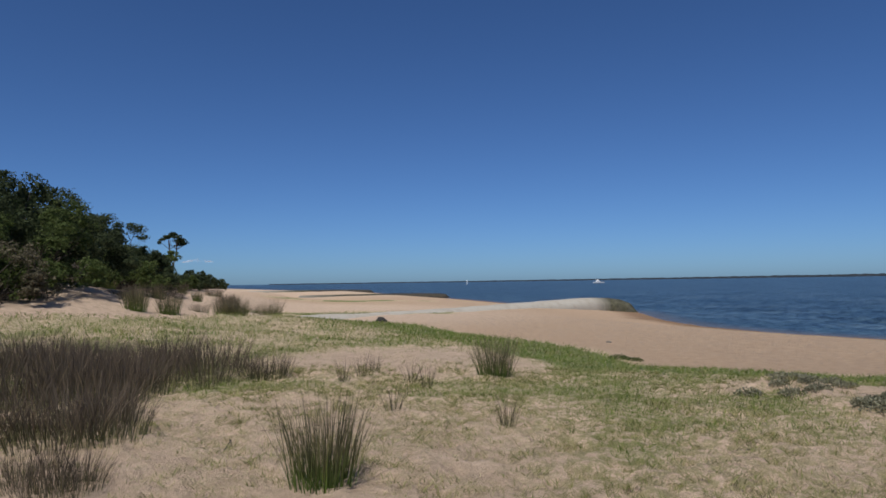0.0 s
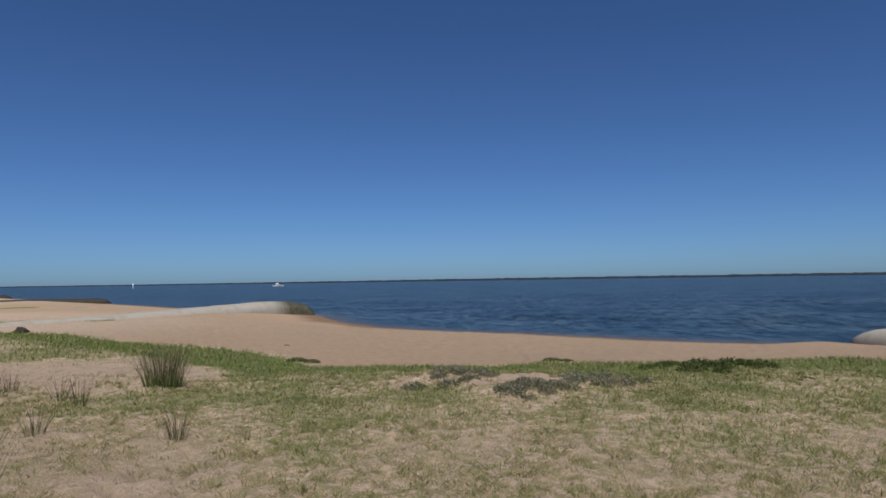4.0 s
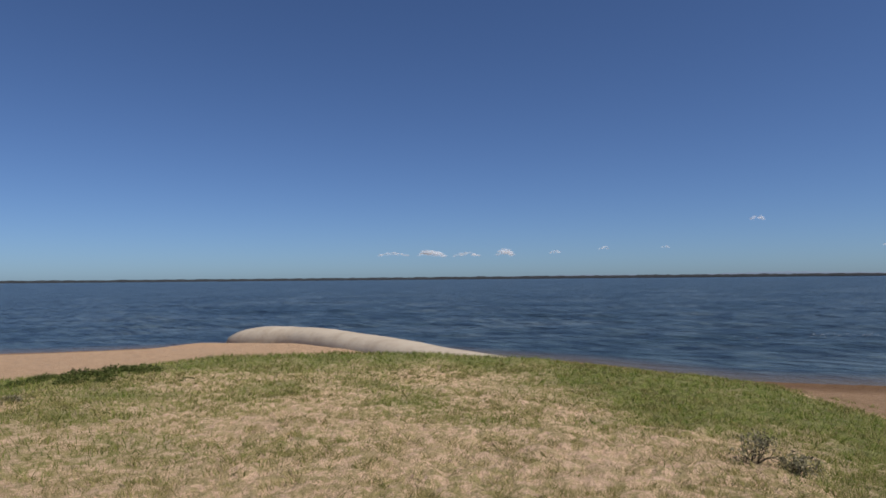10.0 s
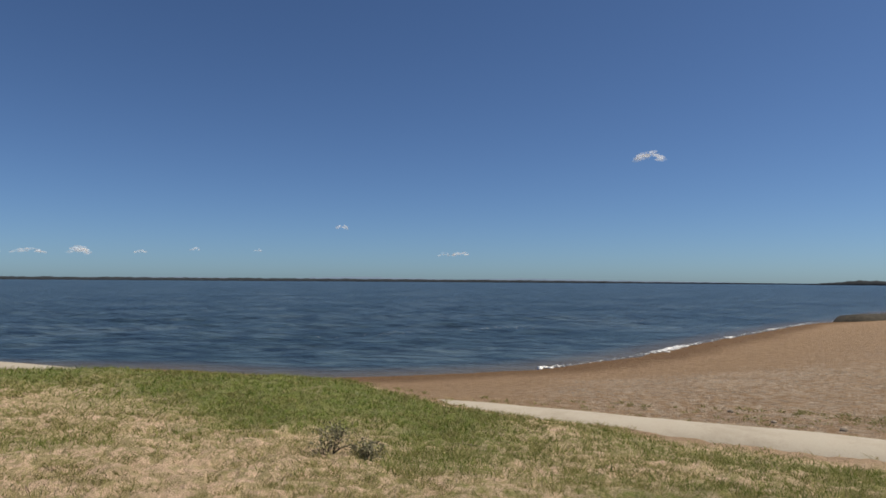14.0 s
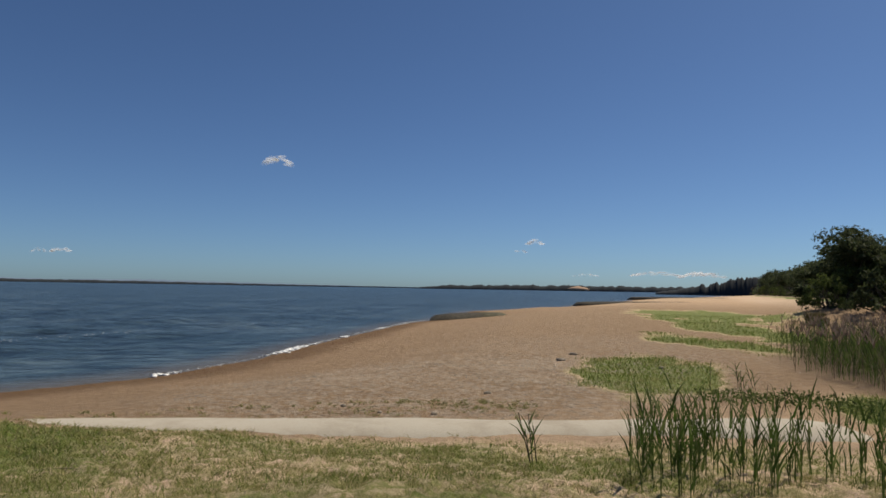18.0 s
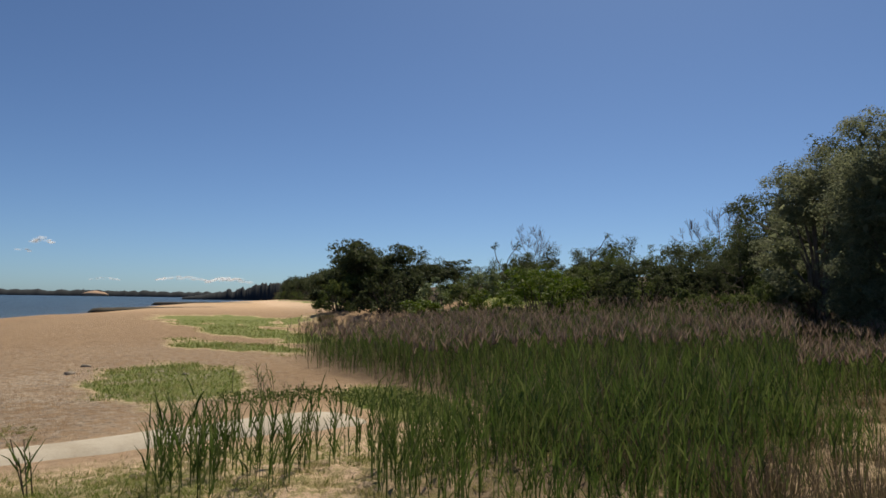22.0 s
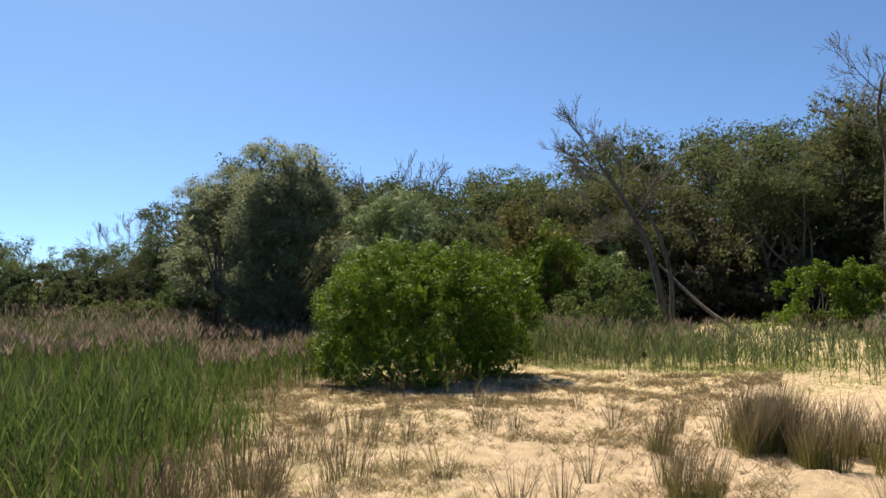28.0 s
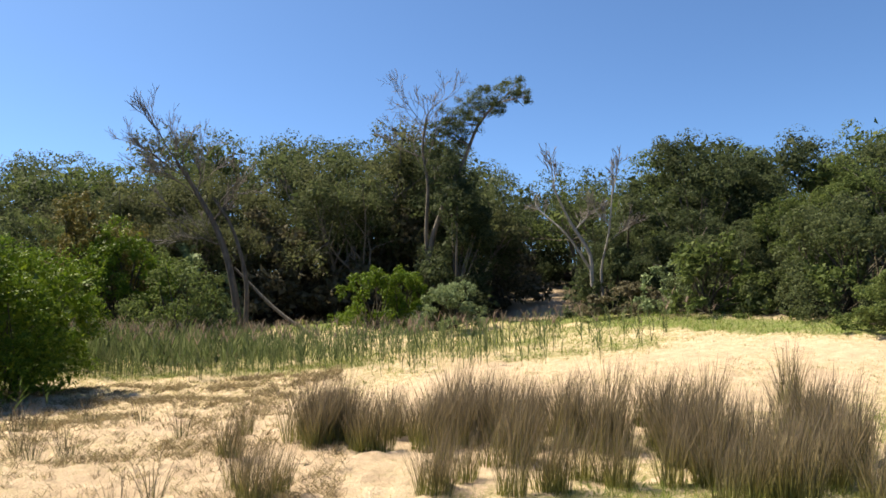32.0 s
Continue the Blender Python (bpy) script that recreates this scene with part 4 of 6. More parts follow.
# ---- reeds ----
def reed_stuff(name, rng, pos, tall, mat, plume_share, label, broad=1.0):
    """Reeds: a stem, long leaves off it, and some with a plume."""
    n = len(pos)
    stem_l = tall * rng.uniform(0.75, 1.1, n)
    pieces = [blades(rng, pos, stem_l, np.full(n, 0.012), rng.normal(size=n) * 0.06, np.abs(rng.normal(size=n)) * 0.06, 2)]
    for k in range(6):
        t = 0.18 + 0.13 * k
        p = pos + np.array([0, 0, 1.0]) * (stem_l * t)[:, None]
        ln = tall * rng.uniform(0.2, 0.38, n)
        pieces.append(blades(rng, p, ln, rng.uniform(0.011, 0.022, n) * broad, rng.uniform(0.08, 0.4, n), rng.uniform(0.0, 0.45, n), 2))
    v, f = joined(pieces)
    tagged(new(name, mesh_from(name, v, f, mat)), label, "reeds", kind="stuff")
    who = rng.uniform(size=n) < plume_share
    if who.any():
        q = np.repeat(pos[who] + np.array([0, 0, 1.0]) * (stem_l[who] * 0.95)[:, None], 5, 0)
        m = len(q)
        v, f = blades(rng, q, rng.uniform(0.14, 0.3, m), rng.uniform(0.012, 0.03, m), rng.uniform(0.05, 0.4, m), rng.uniform(0.1, 0.5, m), 2)
        tagged(new(name + "_plumes", mesh_from(name + "_plumes", v, f, PLUME)), "purplish brown feathery reed plumes", "reeds", kind="stuff")


def scatter(rng, n, lo, hi, keep):
    x, y = rng.uniform(lo[0], hi[0], n), rng.uniform(lo[1], hi[1], n)
    k = keep(x, y) > rng.uniform(size=n)
    x, y = x[k], y[k]
    return np.stack([x, y, land_height(x, y) - 0.02], 1)


rng_r = np.random.default_rng(9)
bed = scatter(rng_r, 44000, (-9, -39), (21, -6), lambda x, y: np.interp(np.hypot(x, y), [6, 9, 14, 24, 40], [0.62, 0.75, 0.7, 0.42, 0.22]) * smooth(
    -0.4, 1.6, np.where(inside(x, y, REED_BED), 1, -1) * line_distance(x, y, REED_BED + REED_BED[:1]) + np.where(x < 2.5, 2.2, 0.9) * fbm(x * 0.45, y * 0.45, 4, 63)))
d_bed = np.hypot(bed[:, 0], bed[:, 1])
edge_low = np.interp(np.degrees(np.arctan2(bed[:, 0], bed[:, 1])), [138, 152, 168], [0.62, 0.8, 1.0])
bed_tall = np.interp(d_bed, [6, 9, 13, 20, 34], [0.72, 0.92, 1.2, 1.36, 1.46]) * edge_low * (1 + 0.34 * fbm(bed[:, 0] * 0.35, bed[:, 1] * 0.35, 4, 61))
dry = rng_r.uniform(size=len(bed)) < 0.10 + 0.25 * smooth(0.0, 0.35, fbm(bed[:, 0] * 0.6, bed[:, 1] * 0.6, 3, 67))
reed_stuff("reed_bed", rng_r, bed[~dry], bed_tall[~dry], REED, 0.0, "dense bed of tall green reeds on wet sand")
reed_stuff("dry_reeds", rng_r, bed[dry], bed_tall[dry], DRY_REED, 0.0, "dry grey-brown reeds standing among green ones")
fringe = scatter(rng_r, 9000, (-1.5, -10), (5.5, -3.6), lambda x, y: np.where(inside(x, y, [(4.1, -8.8), (3.7, -5.6), (2.6, -4.2), (0.7, -4.6), (-0.5, -7.0), (-1.1, -9.8), (2.5, -9.8)]), 1, 0) * (0.06 + 0.28 * smooth(-0.15, 0.3, fbm(x * 0.9, y * 0.9, 3, 47))))
reed_stuff("near_reeds", rng_r, fringe, rng_r.uniform(0.5, 0.95, len(fringe)), REED, 0.0, "shorter mixed reeds at the near edge of the bed", 0.85)
back = bed[d_bed > 14]
back_low = edge_low[d_bed > 14]
kept = rng_r.uniform(size=len(back)) < 0.4
back, back_low = back[kept], back_low[kept]
d_back = np.hypot(back[:, 0], back[:, 1])
m_ = np.repeat(back + np.array([0, 0, 1.0]) * np.interp(d_back, [14, 20, 34], [1.2, 1.33, 1.46])[:, None] * back_low[:, None] * rng_r.uniform(0.86, 1.1, len(back))[:, None], 5, 0)
v_, f_ = blades(rng_r, m_, rng_r.uniform(0.16, 0.34, len(m_)), rng_r.uniform(0.015, 0.035, len(m_)), rng_r.uniform(0.05, 0.35, len(m_)), rng_r.uniform(0.1, 0.4, len(m_)), 2)
tagged(new("reed_plumes", mesh_from("reed_plumes", v_, f_, PLUME)), "purplish brown feathery plumes over the reed bed", "reeds", kind="stuff")
strip = scatter(rng_r, 26000, (-23, -26), (-4, -4), lambda x, y: 0.9 * smooth(-0.8, 2.6, 3.9 + 2 * fbm(x * 0.5, y * 0.5, 3, 65) - line_distance(x, y, STRIP)) * np.clip(1.6 + 0.1 * x, 0.05, 1))
reed_stuff("reed_strip", rng_r, strip, np.clip(1.75 + 0.06 * strip[:, 0], 0.7, 1.3), STRIP_REED, 0.3, "thinner strip of green reeds before the bank", 1.5)
front = scatter(rng_r, 6000, (-1, -11), (8.5, -3.5), lambda x, y: 0.34 * smooth(-0.12, 0.15, fbm(x * 1.1, y * 1.1, 2, 29)) * (np.degrees(np.arctan2(x, y)) > 129.5) * smooth(-0.2, 0.7, 1.5 - line_distance(x, y, [(5.0, -5.0), (4.2, -6.6), (2.6, -7.6), (0.6, -8.3)])))
reed_stuff("young_reeds", rng_r, front, rng_r.uniform(0.6, 0.9, len(front)), REED, 0.0, "young green reeds growing before the groyne", 1.25)

# ---- rush tussocks ----
TUSS = {"brown": [make_tussock(300 + k, 0.30, 0.82, 140, RUSH, 0.0065, 0.26, 0.10, 2.2) for k in range(6)],
        "green": [make_tussock(310 + k, 0.55, 0.78, 320, RUSH_GREEN, 0.008, 0.34, 0.12) for k in range(3)],
        "grey": [make_tussock(320 + k, 0.9, 0.66, 190, RUSH_GREY, 0.008, 0.34, 0.24) for k in range(4)],
        "thin": [make_tussock(330 + k, 0.2, 0.5, 34, RUSH_GREY, 0.007, 0.35, 0.15) for k in range(4)]}
TEXT = {"brown": "brown-tipped rush tussock with green base on sand", "green": "upright green rush tussock on thin grass", "grey": "dry grey-brown rush tussock",
        "thin": "sparse dry rush sprig in sand"}
rng_t = np.random.default_rng(31)


def tussock(kind, x, y, scale):
    ms = TUSS[kind]
    ob = new("tussock")
    pair = ms[rng_t.integers(len(ms))]
    part("upright_tuft", pair[0], ob)
    part("drooping_tuft", pair[1], ob)
    ob.location, ob.rotation_euler, ob.scale = (x, y, height_at(x, y)), (0, 0, rng_t.uniform(-0.5, 0.5) if kind == "brown" else rng_t.uniform(0, 6.28)), (scale, scale, scale * rng_t.uniform(0.9, 1.1))
    return tagged(ob, TEXT[kind], "grass tussock", kind + " rush tussocks")


tussock("green", -3.35, 4.65, 1.0)
tussock("green", -4.2, 10.7, 0.95)
for k in range(112):
    t = rng_t.uniform()
    az = -95 - 42 * t + rng_t.normal() * 0.8
    d = np.interp(t, [0, 0.4, 0.75, 1], [7.2, 8.0, 8.5, 8.6]) + rng_t.normal() * np.interp(t, [0, 0.7, 1], [0.85, 0.55, 0.25])
    tussock("brown", *at(az, max(d, 6.2)), rng_t.uniform(0.7, 1.12))
for k in range(22):
    tussock("brown", *at(rng_t.uniform(-126, -93), rng_t.uniform(5.9, 7.4)), rng_t.uniform(0.65, 0.9))
for az, d in ((-142.7, 7.9), (-141.8, 9.1), (-136.5, 8.1), (-127.3, 6.1), (-126, 6.3), (-141.5, 6.1), (-140.4, 6.0), (-142.4, 6.4), (-139.2, 6.3), (-143.2, 8.0)):
    tussock("brown", *at(az, d), 0.7)
for k in range(70):
    az, d = rng_t.uniform(-64, -38.5), rng_t.uniform(9.5, 15)
    if d < 10.5 + 0.08 * abs(az + 50) or d > 15 - 0.25 * max(0, az + 50):
        continue
    tussock("grey", *at(az, d), rng_t.uniform(0.7, 1.2))
for k in range(9):
    az, d = rng_t.uniform(156, 178), rng_t.uniform(6.4, 9.5)
    tussock("grey", *at(az, d), rng_t.uniform(0.5, 0.75))
for k in range(46):
    az, d = rng_t.uniform(166, 215), rng_t.uniform(5.4, 11.5)
    tussock("thin", *at(az, d), rng_t.uniform(0.55, 1.0))
for az, d in ((-47.6, 30), (-42.5, 30.5), (-43.5, 31), (-40, 31), (-50, 29), (142.8, 47)):
    tussock("green", *at(az, d), 1.5)
for az, d in ((-31.5, 11.8), (-32.5, 11.2), (-28.5, 10.6), (-27.2, 10.2), (-34, 10.8), (-30, 8.3), (-20.4, 7.5), (-54.8, 6.5), (-55.5, 6.9), (-53.5, 6.3)):
    tussock("thin", *at(az, d), 0.85)

for k in range(20):
    tussock("grey", *at(rng_t.uniform(-63, -50), rng_t.uniform(7.6, 11.5)), rng_t.uniform(0.7, 1.1))
for az, d in ((-55.5, 5.9), (-54.2, 6.2), (-56.6, 6.4), (-58, 6.8)):
    tussock("grey", *at(az, d), 0.55)
for k in range(8):
    tussock("grey", *at(rng_t.uniform(162, 186), rng_t.uniform(5.6, 8.4)), rng_t.uniform(0.6, 0.85))
for az, d, s in ((187, 7.6, 0.75), (191.5, 6.8, 0.7), (184, 6.6, 0.8), (180, 9.2, 0.8), (176, 6.3, 0.8), (189.5, 9.6, 0.6)):
    tussock("grey", *at(az, d), s)
for k in range(26):
    tussock("grey" if k % 3 else "green", *at(rng_t.uniform(-53, -41), rng_t.uniform(30, 58)), rng_t.uniform(0.9, 1.5))

# ---- turf ----
rng_g = np.random.default_rng(4)


def clumpy(x, y):
    return 0.06 + 0.94 * smooth(0.0, 0.18, fbm(x * 4.5, y * 4.5, 2, 71)) * smooth(-0.8, 0.1, fbm(x * 1.3, y * 1.3, 3, 75))


def turf(name, count, far, near, mat, shift, want, lengths, width, label):
    a, r = rng_g.uniform(0, 2 * np.pi, count), np.exp(rng_g.uniform(np.log(near), np.log(far), count))
    x, y = r * np.sin(a), r * np.cos(a)
    for test in ((lambda x, y: clumpy(x + shift, y)) if shift is not None else None, want):
        if test:
            k = test(x, y) > rng_g.uniform(size=len(x))
            x, y, r = x[k], y[k], r[k]
    n = len(x)
    grow_ = np.clip(r / 9, 0.8, 3.2)
    pos = np.stack([x, y, land_height(x, y) - 0.008], 1)
    v, f = blades(rng_g, pos, rng_g.uniform(*lengths, n) * np.clip(r / 14, 0.9, 1.5), width * grow_ * rng_g.uniform(0.7, 1.3, n), rng_g.uniform(0.05, 0.7, n), rng_g.uniform(0, 0.5, n), 1)
    tagged(new(name, mesh_from(name, v, f, mat)), label, "grass", kind="stuff")


turf("turf", 1500000, 48, 3.6, GRASS, 0.0, lambda x, y: 1.5 * turf_mask(x, y), (0.03, 0.075), 0.008, "short patchy yellow-green grass on sand")
turf("lush_turf", 450000, 60, 6, LUSH, None, lambda x, y: smooth(0.55, 0.9, turf_mask(x, y)), (0.05, 0.11), 0.011, "short bright green grass along the edge of the rise")
turf("dry_turf", 420000, 30, 3.6, STRAW, 9.0, lambda x, y: 0.9 * smooth(0, 1, signed(x, y, TURF, TURFS)) * smooth(0.05, 0.45, turf_mask(x, y)), (0.025, 0.06), 0.007, "straw-coloured dry grass stubble on sand")


def stubble(name, seed, count, area, mat, label, lengths, each=11, even=0.0):
    """Low tufts of curled dead grass, several blades to a tuft."""
    rng = np.random.default_rng(seed)
    a, r = np.radians(rng.uniform(*area[:2], count)), np.sqrt(rng.uniform(area[2] ** 2, area[3] ** 2, count))
    x, y = r * np.sin(a), r * np.cos(a)
    k = rng.uniform(size=count) < 0.1 + 0.9 * smooth(-0.1, 0.25, fbm(x * 1.6, y * 1.6, 3, seed)) * smooth(0.0, 0.3, turf_mask(x, y) + even + 0.35 * fbm(x * 0.5, y * 0.5, 3, 17))
    x, y = np.repeat(x[k], each), np.repeat(y[k], each)
    x, y = x + rng.normal(size=len(x)) * 0.035, y + rng.normal(size=len(x)) * 0.035
    n = len(x)
    pos = np.stack([x, y, land_height(x, y) + 0.004], 1)
    v, f = blades(rng, pos, rng.uniform(*lengths, n), rng.uniform(0.006, 0.012, n) * np.clip(np.hypot(x, y) / 9, 0.8, 2), rng.uniform(0.3, 1.3, n), rng.uniform(0.2, 0.9, n), 2)
    tagged(new(name, mesh_from(name, v, f, mat)), label, "grass", kind="stuff")


stubble("dead_tufts", 501, 15000, (172, 226, 5.2, 16.5), DEAD_GRASS, "curled brown tufts of dead grass on pale sand", (0.05, 0.12), 8, 0.12)
stubble("dry_tufts", 502, 15000, (-64, 122, 4.4, 13), TUFT, "olive tufts of short grass on sand", (0.035, 0.08), 8)


# ---- far shore, headland, boats, sky ----
def far_ridge(name, az0, az1, d, low, tops, mat, label, step=0.15, rough=0.25, seed=0):
    """A long low wooded shore in the distance, as a ridge with an uneven crest and real depth."""
    az = np.arange(az0, az1 + step / 2, step)
    top = np.interp(az, [a for a, _ in tops], [t for _, t in tops])
    top = np.maximum(top * (1 + rough * fbm(az * 3.0, az * 0 + seed, 4, seed)), 0.2)
    rows = [(d, -2 + 0 * top), (d, low + 0 * top), (d + 0.01 * d, top * 0.9), (d * 1.03, top), (d * 1.06, -2 + 0 * top)]
    v = np.concatenate([np.stack([np.sin(np.radians(az)) * r, np.cos(np.radians(az)) * r, z], 1) for r, z in rows])
    n = len(az)
    i, j = np.meshgrid(np.arange(len(rows) - 1), np.arange(n - 1), indexing="ij")
    f = np.stack([i * n + j, i * n + j + 1, (i + 1) * n + j + 1, (i + 1) * n + j], -1).reshape(-1, 4)
    return tagged(new(name, mesh_from(name, v, [f], mat)), label, "distant shore", kind="structure")


far_ridge("backdrop_far_shore", -40, 118, 3300, 3, [(-40, 4), (-25, 5), (-5, 8), (5, 11), (30, 11), (50, 13), (72, 14), (90, 12), (100, 8), (118, 2)], FAR, "low dark wooded shore across the water")
far_ridge("backdrop_headland", 111.5, 141, 2200, 2, [(111.5, 2), (114, 12), (120, 16), (130, 17), (141, 22)], FAR, "dark wooded headland across the bay", 0.1, 0.35, 7)
far_ridge("backdrop_hills", 28, 112, 4700, 0, [(28, 2), (50, 14), (62, 22), (70, 18), (76, 34), (84, 18), (90, 28), (100, 16), (112, 2)], HAZED_HILL, "hills beyond the far shore, pale blue haze put into their colour", 0.3, 0.2, 3)
far_ridge("backdrop_coast", 131.5, 147, 700, 1, [(131.5, 2), (134, 6), (136, 13), (138, 18), (147, 22)], FAR, "dark wooded point down the coast", 0.04, 0.35, 11)


def lump(rng, size, rough=0.25, detail=2):
    """A rounded uneven stone-like mesh as arrays."""
    bm = bmesh.new()
    bmesh.ops.create_icosphere(bm, subdivisions=detail, radius=1.0)
    seed = Vector(rng.uniform(-50, 50, 3))
    v = np.array([tuple(p.co * (1 + rough * noise.noise(p.co * 1.4 + seed) + rough * 0.5 * noise.noise(p.co * 3.5 + seed))) for p in bm.verts]) * np.array(size)
    f = np.array([[q.index for q in face.verts] for face in bm.faces])
    bm.free()
    return v, [f]


rng_c = np.random.default_rng(12)
# heading, height, width and thickness in degrees
for az, el, w, h in ((100.1, 10.25, 2.2, 0.6), (74.6, 4.55, 0.95, 0.35), (83.2, 2.35, 0.9, 0.3), (84.6, 2.4, 1.3, 0.35), (45.4, 2.15, 2.6, 0.28), (48.5, 2.2, 2.3, 0.55),
                     (51.6, 2.1, 2.2, 0.3), (54.8, 2.25, 1.2, 0.5), (59.0, 2.25, 0.8, 0.22), (63.0, 2.5, 0.9, 0.22), (67.8, 2.5, 0.6, 0.22), (121.8, 4.05, 1.2, 0.5),
                     (120.6, 3.25, 1.0, 0.25), (131.5, 1.45, 3.8, 0.35), (135.0, 1.4, 3.4, 0.5), (126.0, 1.3, 2.0, 0.2), (-45.5, 2.0, 2.2, 0.25)):
    pieces, n = [], max(14, int(w * 20))
    for k in range(n):
        u = rng_c.uniform(-0.5, 0.5)
        up_ = (1 - 4 * u * u) * rng_c.uniform(0.2, 1.0)
        x, y = polar(az + w * u, 3000 + rng_c.uniform(-40, 40))
        s = 52.0 * h * rng_c.uniform(0.08, 0.26)
        v, f = lump(rng_c, (s * 2.8, s * 2.8, s * 0.9), 0.3, 1)
        pieces.append((v + np.array([x, y, 3000 * math.tan(radians(el)) + 52 * h * (up_ - 0.4)]), f))
    v, f = joined(pieces)
    tagged(new("backdrop_cloud", mesh_from("backdrop_cloud", v, f, CLOUD, True)), "small white fair-weather cloud low in the sky, given a faint glow", "cloud", kind="structure")


# ---- bare and tall trees at the edge of the wood ----
def bare_tree(seed, tall, lean, wood, levels=4, forks=3, spread=0.55, radius=0.12, share=0.42, up=0.3):
    rng = np.random.default_rng(seed)
    d = np.array([lean[0], lean[1], 1.0])
    s, t = grow(rng, (0, 0, -0.2), d / np.linalg.norm(d), tall * share, radius, levels, forks, spread, up, 0.66, 0.12, 4, 0.45)
    k = tall / t[:, 2].max()
    s = [(np.array(a) * k, np.array(b) * k, max(r, 0.010), max(q, 0.008)) for a, b, r, q in s]
    big = [q for q in s if q[2] > 0.025]
    small = [q for q in s if q[2] <= 0.025]
    return mesh_from("trunk", *tubes(big, 7), wood, True), mesh_from("twigs", *tubes(small, 3), TWIG)


def bare_thing(meshes, x, y, turn, label, scale=1.0):
    e = empty("bare_tree", x, y, height_at(x, y) - 0.1, turn, scale)
    part("trunk", meshes[0], e)
    part("twig_fan", meshes[1], e, "fine bare twigs", "stuff")
    return tagged(e, label, "tree")


def fan_tree(az, d, stems, limbs, wood, seed, label, twig=0.009):
    """A dead tree: bent stems given by (right, up) points, and limbs (stem, share, right, up, length) that end in fans of fine twigs."""
    x, y = at(az, d)
    e = empty("bare_tree", x, y, height_at(x, y) - 0.1)
    rng = np.random.default_rng(seed)
    a = radians(az)
    right, up_, near = np.array([math.cos(a), -math.sin(a), 0]), np.array([0, 0, 1.0]), np.array([-math.sin(a), -math.cos(a), 0])
    lines, trunks = [], []
    for pts, r0, r1 in stems:
        pts = smooth_line([tuple(right * u + up_ * w + near * 0.15 * math.sin(3 * w)) for u, w in pts], 0.3)
        n = len(pts)
        segs = [(tuple(p), tuple(q), r0 + (r1 - r0) * k / n, r0 + (r1 - r0) * (k + 1) / n) for k, (p, q) in enumerate(zip(pts, pts[1:]))]
        trunks.append(part("trunk", mesh_from("trunk", *tubes(segs, 8), wood, True), e))
        lines.append(pts)
    for which, share, u, w, ln in limbs:
        p = np.array(lines[which][int(share * (len(lines[which]) - 1))])
        way = right * u + up_ * w + near * rng.normal() * 0.25
        s, _ = grow(rng, p, way / np.linalg.norm(way), ln, 0.03, 3, 5, 0.34, 0.10, 0.62, 0.10, 4, 0.2)
        s = [(q0, q1, max(r, twig), max(r2, twig * 0.8)) for q0, q1, r, r2 in s]
        part("limb", mesh_from("limb", *tubes([q for q in s if q[2] > 0.012], 5), wood, True), trunks[which])
        part("twig_fan", mesh_from("twigs", *tubes([q for q in s if q[2] <= 0.012] or s[-3:], 3), TWIG), trunks[which], "fine bare twigs", "stuff")
    return tagged(e, label, "tree")


fan_tree(217.9, 26.5, [([(0, -0.2), (-0.25, 2.0), (-0.75, 3.9), (-1.6, 5.6), (-2.3, 6.7)], 0.16, 0.06), ([(0.15, -0.2), (0.2, 2.2), (-0.3, 4.2), (-1.0, 5.4)], 0.11, 0.04)],
         [(0, 0.98, -0.75, 0.8, 1.6), (0, 0.95, -1.0, 0.35, 1.5), (0, 0.9, -0.25, 1.0, 1.6), (0, 0.8, -0.9, 0.55, 1.5), (0, 0.85, 0.25, 1.0, 1.3), (1, 0.95, 0.45, 0.9, 1.2), (0, 0.55, -1.0, 0.25, 1.5), (0, 0.68, 0.6, 0.7, 1.0)],
         DEAD_BARK, 3, "leaning dead tree with a fan of fine bare twigs")
fan_tree(248.2, 23.8, [([(0, -0.2), (-0.5, 1.0), (-0.55, 2.1), (-1.2, 3.3), (-1.75, 4.6)], 0.095, 0.03), ([(-0.1, -0.2), (-0.2, 1.5), (0.1, 2.8), (0.3, 4.4)], 0.06, 0.022), ([(-0.5, 1.5), (-1.3, 2.8), (-2.2, 3.7)], 0.05, 0.025)],
         [(0, 0.7, 0.7, 0.8, 0.9), (0, 0.95, -0.5, 0.9, 0.8), (1, 0.6, 0.9, 0.6, 0.8), (1, 0.95, 0.2, 1.0, 0.8), (2, 0.9, -0.7, 0.6, 0.6), (1, 0.75, -0.6, 0.8, 0.7)],
         DEADWOOD, 8, "bleached dead tree with pale twisted branches")
for az, d, up_ in ((174.8, 55, 0.6), (195.2, 45, 0.75), (197.5, 47, 0.7), (160, 70, 0.6)):
    x, y = at(az, d)
    bare_thing(bare_tree(int(az), 5.0, (0.05, 0.0), DEAD_BARK, 4, 4, 0.5, 0.05), x, y, 0, "dead grey tree with bare twigs above the scrub", (room_under(x, y) + 0.025 * d) / 5.0)

# a limb fallen from the leaning dead tree
foot, tip_ = at(224.2, 25.5), at(217.4, 27.0)
limb_pts = smooth_line([(foot[0], foot[1], height_at(*foot) - 0.1), ((foot[0] + tip_[0]) / 2, (foot[1] + tip_[1]) / 2, height_at(*foot) + 1.1), (tip_[0], tip_[1], height_at(*tip_) + 2.6)], 0.4)
tagged(new("fallen_limb", mesh_from("fallen_limb", *tubes([(tuple(p), tuple(q), 0.09 - 0.05 * k / len(limb_pts), 0.09 - 0.05 * (k + 1) / len(limb_pts)) for k, (p, q) in enumerate(zip(limb_pts, limb_pts[1:]))], 8), BARK, True)),
       "pale dead limb propped against a leaning dead tree", "branch")


